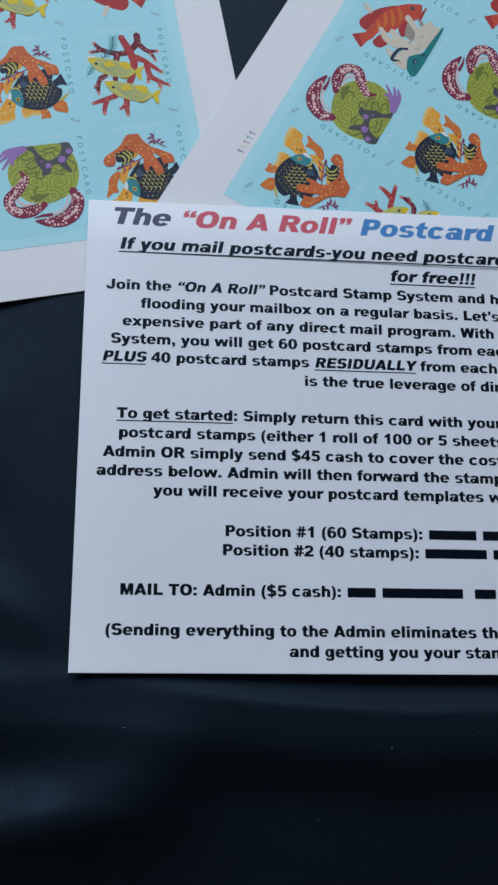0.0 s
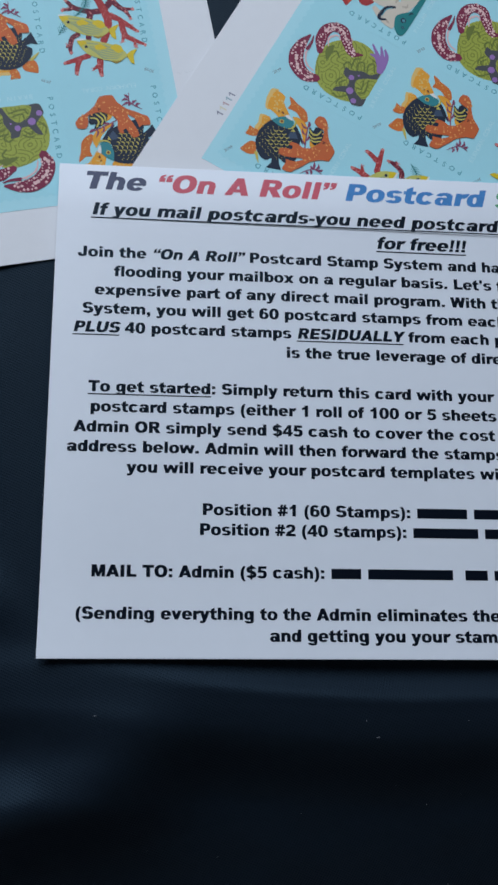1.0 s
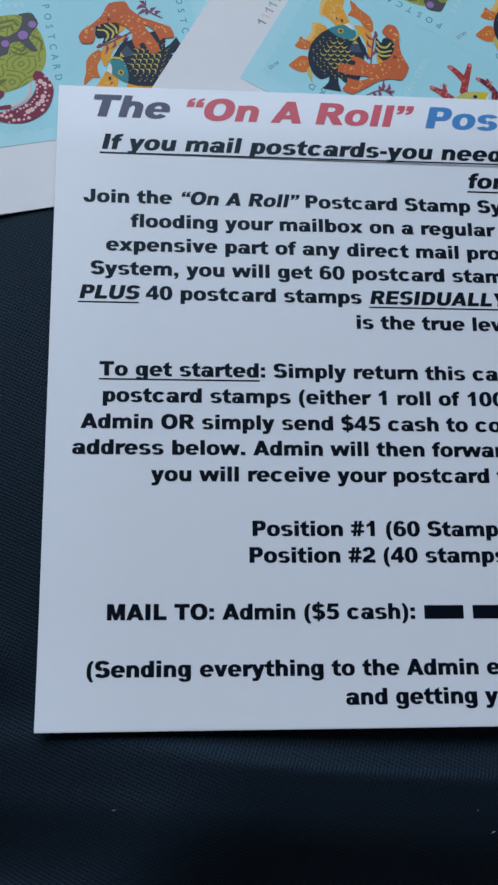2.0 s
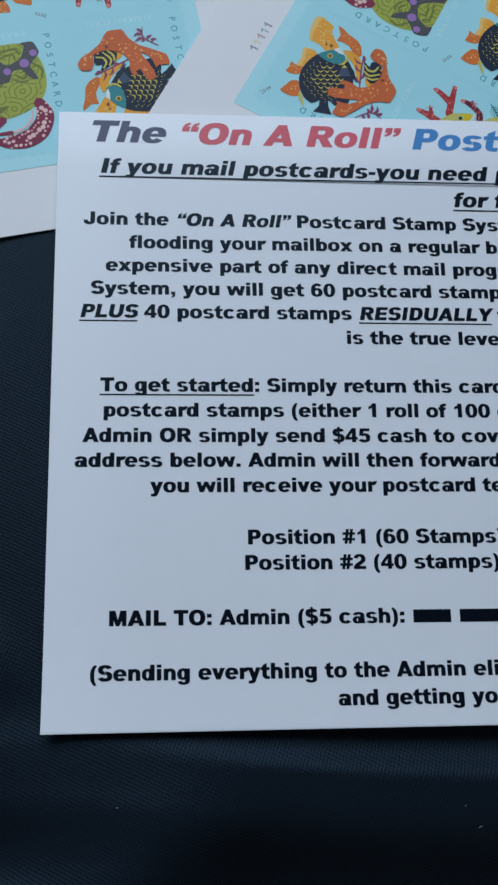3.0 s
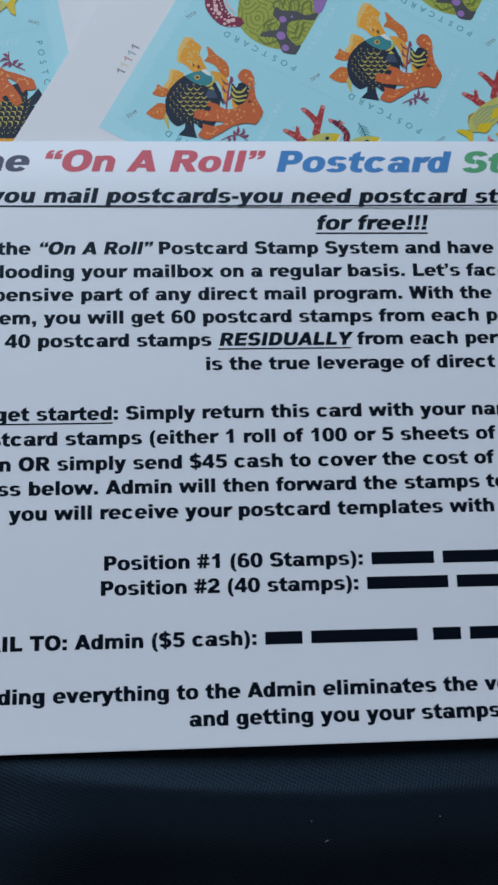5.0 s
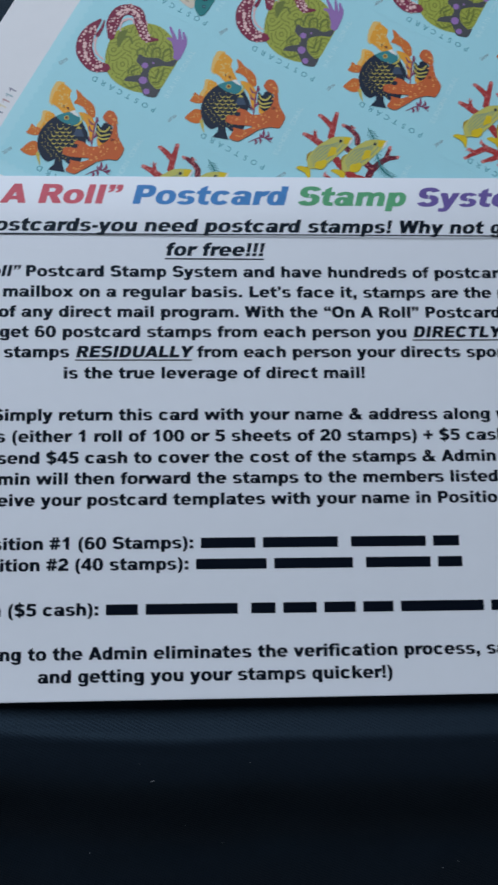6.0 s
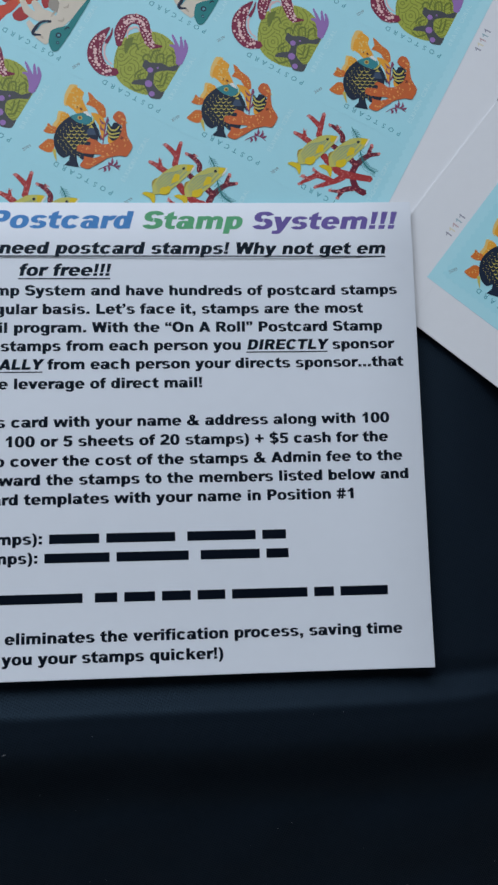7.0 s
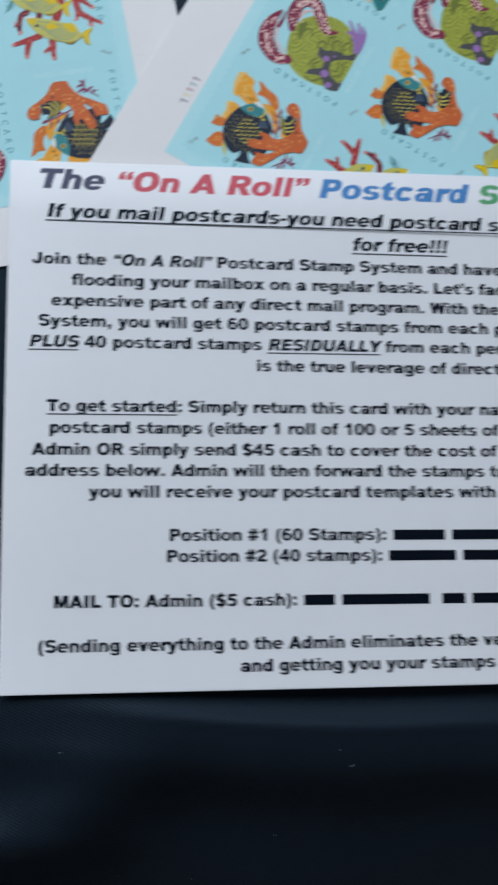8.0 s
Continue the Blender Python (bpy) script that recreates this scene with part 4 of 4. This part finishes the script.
def art_pale():
    """A scarlet spindle behind pale upright fingers on a sea-green foot."""
    back, a, bands, fins, shade, coral, soft, foot, hook, dark, eye = (Drawing() for _ in range(11))
    coral.blob([(-11.0, 4.0), (-10.0, 4.2), (-8.0, 3.3), (-8.0, 2.3), (-9.6, 2.9)])
    back.blob([(-9.5, -0.7), (-8.8, 1.5), (-6.8, 4.9), (-3.5, 8.0), (-4.8, 4.5), (-6.2, 0.4), (-6.8, -2.3), (-8.6, -2.0)])
    a.blob([(-6.1, 2.5), (-5.0, 5.6), (-3.2, 8.2), (-1.1, 10.1), (1.6, 11.4), (2.6, 8.6), (2.2, 7.0), (0.8, 5.2), (0.4, 4.0), (-0.8, 2.1), (-2.2, -0.1), (-4.0, -0.7), (-4.6, -3.5), (-5.5, -4.7), (-6.7, -2.8), (-6.2, 0.0)])
    a.poly([(-9.3, -5.1), (-6.4, -2.5), (-5.0, -3.6), (-5.5, -5.7), (-5.9, -7.2), (-7.4, -6.3)])
    for line in ([(-5.2, 4.3), (-4.1, 2.8), (-3.6, 1.0)], [(-4.1, 6.0), (-2.8, 4.3), (-2.0, 2.3)], [(-2.9, 7.4), (-1.5, 5.9), (-0.9, 4.0)], [(-5.7, 1.6), (-4.8, 0.4), (-4.5, -0.8)]):
        bands.stroke(line, [0.48, 0.97, 0.39], 5, wobble=0.3, seed=len(bands.verts))
    fins.blob([(-4.2, -4.0), (-3.4, -1.4), (-0.8, -2.7), (-1.8, -4.6), (-3.2, -4.9)])
    fins.blob([(-0.4, 2.3), (0.2, 6.0), (1.4, 4.8), (2.2, 2.2), (1.2, 0.8)])
    fins.stroke([(2.9, 7.1), (2.8, 9.3), (2.8, 11.2)], [0.78, 0.63, 0.39], 5)
    fins.poly([(-9.3, -5.1), (-8.0, -4.0), (-5.6, -6.5), (-5.9, -7.2), (-7.4, -6.3)])
    shade.blob([(0.7, 5.5), (2.8, 5.1), (4.5, 1.7), (3.3, 1.2), (1.6, 1.8)])
    shade.blob([(2.6, 7.6), (3.8, 7.3), (4.5, 6.4), (3.6, 6.1)])
    coral.blob([(-4.5, -0.3), (-4.2, 0.5), (-3.4, 0.4), (-1.8, -0.7), (-0.1, -1.0), (-1.9, 0.4), (-1.8, 1.5), (-0.6, 1.4), (1.1, 0.6), (3.0, 0.8), (4.3, 0.5), (3.4, 3.7), (-0.3, 5.7), (-0.4, 6.8), (0.4, 7.1), (3.8, 5.3), (4.9, 8.0), (5.8, 8.6), (6.8, 7.7), (8.0, 8.2), (8.7, 7.6), (7.9, 2.5), (6.8, -1.5), (5.4, -3.4),
                (6.0, -5.7), (5.7, -6.8), (3.6, -6.6), (1.7, -5.9), (-0.5, -4.4), (-0.2, -3.4), (1.2, -3.9), (2.7, -2.6), (0.6, -2.8), (-2.1, -2.4)])
    for line in ([(5.3, -0.3), (6.2, 0.1), (6.1, 0.9)], [(4.9, 3.1), (5.5, 3.7), (5.4, 4.4)], [(3.5, -5.4), (4.6, -5.8)], [(3.5, -0.2), (3.6, 0.8), (3.7, 1.4)]):
        soft.stroke(line, [0.34, 0.58, 0.24], 4)
    foot.blob([(8.6, 8.8), (9.1, 7.4), (9.1, -1.9), (8.8, -6.6), (7.7, -7.4), (6.0, -6.0), (5.1, -3.4), (6.1, -1.8), (7.6, -0.3), (7.8, 2.5), (8.2, 6.0)])
    hook.stroke([(4.0, -1.3), (2.3, -2.6), (1.8, -5.3), (2.4, -5.9), (3.6, -5.3)], [0.58, 0.78, 0.78, 0.68, 0.39], 5)
    eye.stroke([(3.5, -1.8), (2.5, -3.0), (2.3, -5.1)], [0.15, 0.29, 0.15], 5)
    for (x, y), r in (((7.1, -3.4), 0.66), ((7.8, -5.1), 0.36), ((0.0, 9.3), 0.46)):
        dark.oval((x, y), r, n=16)
        eye.oval((x + 0.05, y), 0.5 * r, n=12)
    dark.stroke([(7.6, -1.5), (7.9, -0.7), (8.4, -0.7)], [0.19, 0.39, 0.19], 4)
    return [("spindle_back", back, "coral_red"), ("spindle_shape", a, "scarlet"), ("band_pattern", bands, "orange"), ("fin_shape", fins, "coral_red"), ("patch_shape", shade, "shade"), ("coral_shape", coral, "beige"), ("fold_pattern", soft, "fold"),
            ("foot_shape", foot, "sea"), ("hook_shape", hook, "dark"), ("spot", dark, "dark"), ("spot_centre", eye, "teal_ink")]


def lettering(name):
    """The word along the lower edge, upside down, the year and the pale caption along the side."""
    word, year, cap = Drawing(), Drawing(), Drawing()
    small_text(word, "POSTCARD", -6.76, 6.76, 0, 1.15, 0.010, 180, (2.96, -8.6))
    small_text(year, "2019", -0.8, 0.8, 0, 0.68, 0.008, 62, (-10.9, -9.1))
    small_text(cap, name, -5.6, 5.6, 0, 1.0, 0.004, 90, (11.2, 0.4))
    return [("postcard_word", word, "teal_ink"), ("year_mark", year, "grey_ink"), ("caption", cap, "caption_ink")]


ARTS = []
for draw, caption, dx, dy in ((art_pale, "PILLAR CORAL", 0.0, -1.0), (art_green, "BRAIN CORAL", 0.35, -0.4), (art_orange, "ELKHORN CORAL", 0.65, 0.5), (art_red_branch, "STAGHORN CORAL", -1.05, 0.1)):
    layers = []
    z = STAMP_TOP + LAYER
    picture = draw()
    for _, drawing, _ in picture:
        drawing.move(dx, dy)
    for part_name, drawing, key in lettering(caption) + picture:
        me = drawing.mesh(part_name, z)
        z += drawing.levels * HAIR + LAYER / 2
        me.materials.append(M[key])
        layers.append((part_name, me))
    ARTS.append(layers)

STAMP = stamp_mesh()
STAMP.materials.append(M["blue"])


def stamp_sheet(x, y, z, turn, label):
    sheet = empty("stamp_sheet", pose(x, y, z, 0, 0, turn), label, "stamp sheet", "sheets of postcard stamps")
    link("backing_paper", slab("backing_paper", -SIDE * MM, (BLUE_W + SIDE) * MM, -ENDS * MM, (BLUE_H + ENDS) * MM, 0.0, 0.00024, 0.00004), M["sheet"], sheet, "white margin paper")
    link("printed_ground", slab("printed_ground", 0, BLUE_W * MM, 0, BLUE_H * MM, 0.00025, STAMP_TOP - 0.00002), M["pale_blue"], sheet, "light blue print")
    for r in range(NV):
        for c in range(NU):
            st = link("stamp", STAMP, None, sheet, m=pose((INSET + PU * (c + 0.5)) * MM, (INSET_V + PV * (r + 0.5)) * MM, 0))
            for part_name, me in ARTS[(c + 2 - r) % 4]:
                link(part_name, me, None, st)
    # small rows of plate digits in the margins
    for u, v in ((-1.1, 11.2), (BLUE_W + 3.0, BLUE_H - 17.0)):
        for i, key in enumerate(("faint_grey", "faint_yellow", "faint_red", "faint_teal", "faint_grey")):
            d = Drawing()
            small_text(d, "1", 0, 0, 0, 1.6, 0.0, 90, (u, v + i * 1.35))
            link("plate_digit", d.mesh("plate_digit", 0.000255), M[key], sheet)
    # wavy cuts running out through the margin
    for c in range(NU + 1):
        for y0, y1 in ((-ENDS, -0.3), (BLUE_H + 0.3, BLUE_H + ENDS)):
            d = Drawing()
            xx = INSET + PU * c
            line = wavy((xx, y0), (xx, y1), 6, 0.28)
            d.stroke([tuple(p) for p in line[::2]], [0.05, 0.05], 2)
            link("cut_line", d.mesh("cut_line", 0.000246), M["crease"], sheet)
    return sheet


stamp_sheet(0.0282, 0.0978, -0.00255, 100.9, "sheet of light blue postcard stamps lying under another sheet")
stamp_sheet(0.0295, 0.1045, -0.00180, -28.8, "sheet of light blue postcard stamps tucked under the printed card")
stamp_sheet(0.1563, 0.0847, -0.00125, -38.7, "sheet of light blue postcard stamps overlapping another sheet")


# ---- the printed card ----
CARD_W, CARD_H = 0.1524, 0.1016


def curl(x, y):
    """How far the card's lower edge and its right side lift."""
    t = max(0.0, 1 - y / 0.017)
    r = max(0.0, (x - 0.115) / (CARD_W - 0.115))
    return 0.00060 * t * t * (1 - 0.35 * x / CARD_W) + 0.0008 * r * r


def trimmed(u, v):
    """The card is cut a hair out of square."""
    low, high = Vector((0.00008, 0.00062)).lerp(Vector((0.15235, -0.00025)), u), Vector((-0.00005, 0.10075)).lerp(Vector((0.15280, 0.10160)), u)
    return low.lerp(high, v)


def card_mesh():
    """Thin stiff paper with eased edges, its lower edge a little lifted."""
    x0, x1, y0, e, thick = -0.0003, CARD_W + 0.0002, 0.0004, 0.00006, 0.00036
    xs = [x0, x0 + e] + [x0 + (x1 - x0) * k / 12 for k in range(1, 12)] + [x1 - e, x1]
    ys = [y0, y0 + e] + [0.0008 * k for k in range(1, 24)] + [CARD_H * k / 10 for k in range(2, 10)] + [CARD_H - e, CARD_H]
    bm = bmesh.new()
    grids = []
    for level in (0, 1):
        grid = []
        for y in ys:
            row = []
            for x in xs:
                rim = x in (x0, x1) or y in (y0, CARD_H)
                z = curl(x, y) - (thick if level else 0) + (0.5 * e * (1 if level else -1) if rim else 0)
                u, v = (x - x0) / (x1 - x0), (y - y0) / (CARD_H - y0)
                row.append(bm.verts.new((*trimmed(u, v), z)))
            grid.append(row)
        grids.append(grid)
        for j in range(len(ys) - 1):
            for i in range(len(xs) - 1):
                q = (grid[j][i], grid[j][i + 1], grid[j + 1][i + 1], grid[j + 1][i])
                bm.faces.new(q if level == 0 else q[::-1])
    top, low = grids
    loop = [(0, i) for i in range(len(xs))] + [(j, len(xs) - 1) for j in range(1, len(ys))] + [(len(ys) - 1, i) for i in range(len(xs) - 2, -1, -1)] + [(j, 0) for j in range(len(ys) - 2, 0, -1)]
    for (a, b), (c, d) in zip(loop, loop[1:] + loop[:1]):
        bm.faces.new((top[a][b], low[a][b], low[c][d], top[c][d]))
    return to_mesh("card_sheet", bm, True)


def card():
    ob = empty("printed_card", pose(0, 0, 0), "white printed card with bold black text and coloured headline", "card")
    link("card_sheet", card_mesh(), M["card"], ob)
    z = 0.00003
    for text, x0, x1, key in HEAD:
        x, k = x0, (x1 - x0) / sum(ADV[c] for c in text)
        for ch in text:
            if ch != " ":
                d = Drawing()
                set_line(d, [(ch, "i")], x, x + k * ADV[ch], 95.35, 5.5, 0.26)
                link("headline_letter", d.mesh("headline_letter", z, curl), M[key], ob, {"navy": "navy", "red": "red", "title_blue": "blue", "green": "green", "purple": "purple"}[key] + " printed headline letter")
            x += k * ADV[ch]
    for runs, x0, x1, y, em in LINES:
        d = Drawing()
        set_line(d, runs, x0, x1, y, em)
        link("text_line", d.mesh("text_line", z, curl), M["ink"], ob)
    return ob


HEAD = []
x = 4.7
for text, key in (("The ", "navy"), ("\u201cOn A Roll\u201d ", "red"), ("Postcard ", "title_blue"), ("Stamp ", "green"), ("System!!!", "purple")):
    w = sum(ADV[c] for c in text) / 1000 * 6.29
    HEAD.append((text, x, x + w + (0.5 if text.endswith("!!!") else 0), key))
    x += w
LINES = [
    ([("If you mail postcards-you need postcard stamps! Why not get em", "iu")], 6.8, 146.6, 89.6, 3.75),
    ([("for free!!!", "iu")], 66.7, 86.1, 84.65, 3.75),
    ([("Join the ", ""), ("\u201cOn A Roll\u201d", "i"), (" Postcard Stamp System and have hundreds of postcard stamps", "")], 4.4, 148.8, 80.3, 3.14),
    ([("flooding your mailbox on a regular basis. Let\u2019s face it, stamps are the most", "")], 11.9, 141.0, 76.2, 3.14),
    ([("expensive part of any direct mail program. With the \u201cOn A Roll\u201d Postcard Stamp", "")], 8.1, 145.1, 72.15, 3.14),
    ([("System, you will get 60 postcard stamps from each person you ", ""), ("DIRECTLY", "iu"), (" sponsor", "")], 5.8, 147.4, 68.15, 3.14),
    ([("PLUS", "iu"), (" 40 postcard stamps ", ""), ("RESIDUALLY", "iu"), (" from each person your directs sponsor\u2026that", "")], 4.1, 149.3, 64.15, 3.14),
    ([("is the true leverage of direct mail!", "")], 47.2, 105.5, 60.0, 3.14),
]
LINES += [
    ([("To get started", "u"), (": Simply return this card with your name & address along with 100", "")], 7.6, 145.6, 51.85, 3.14),
    ([("postcard stamps (either 1 roll of 100 or 5 sheets of 20 stamps) + $5 cash for the", "")], 8.1, 145.1, 47.75, 3.14),
    ([("Admin OR simply send $45 cash to cover the cost of the stamps & Admin fee to the", "")], 5.1, 148.0, 43.65, 3.14),
    ([("address below. Admin will then forward the stamps to the members listed below and", "")], 3.9, 149.2, 39.7, 3.14),
    ([("you will receive your postcard templates with your name in Position #1", "")], 15.6, 137.5, 35.7, 3.14),
    ([("Position #1 (60 Stamps): ", ""), ((3.33, 0.33, 4.61, 0.67, 4.67, 0.33, 1.72), "b")], 30.4, 122.4, 27.6, 3.14),
    ([("Position #2 (40 stamps): ", ""), ((4.28, 0.33, 4.83, 0.67, 4.06, 0.33, 1.61), "b")], 29.9, 122.8, 23.7, 3.14),
    ([("MAIL TO: Admin ($5 cash): ", ""), ((2.0, 0.33, 5.5, 0.67, 1.55, 0.33, 2.11, 0.33, 2.0, 0.33, 1.95, 0.33, 5.17, 0.33, 1.45, 0.33, 3.33), "b")], 9.4, 143.5, 15.55, 3.14),
    ([("(Sending everything to the Admin eliminates the verification process, saving time", "")], 6.8, 146.0, 7.65, 3.14),
    ([("and getting you your stamps quicker!)", "")], 43.7, 108.5, 3.65, 3.14),
]
card()
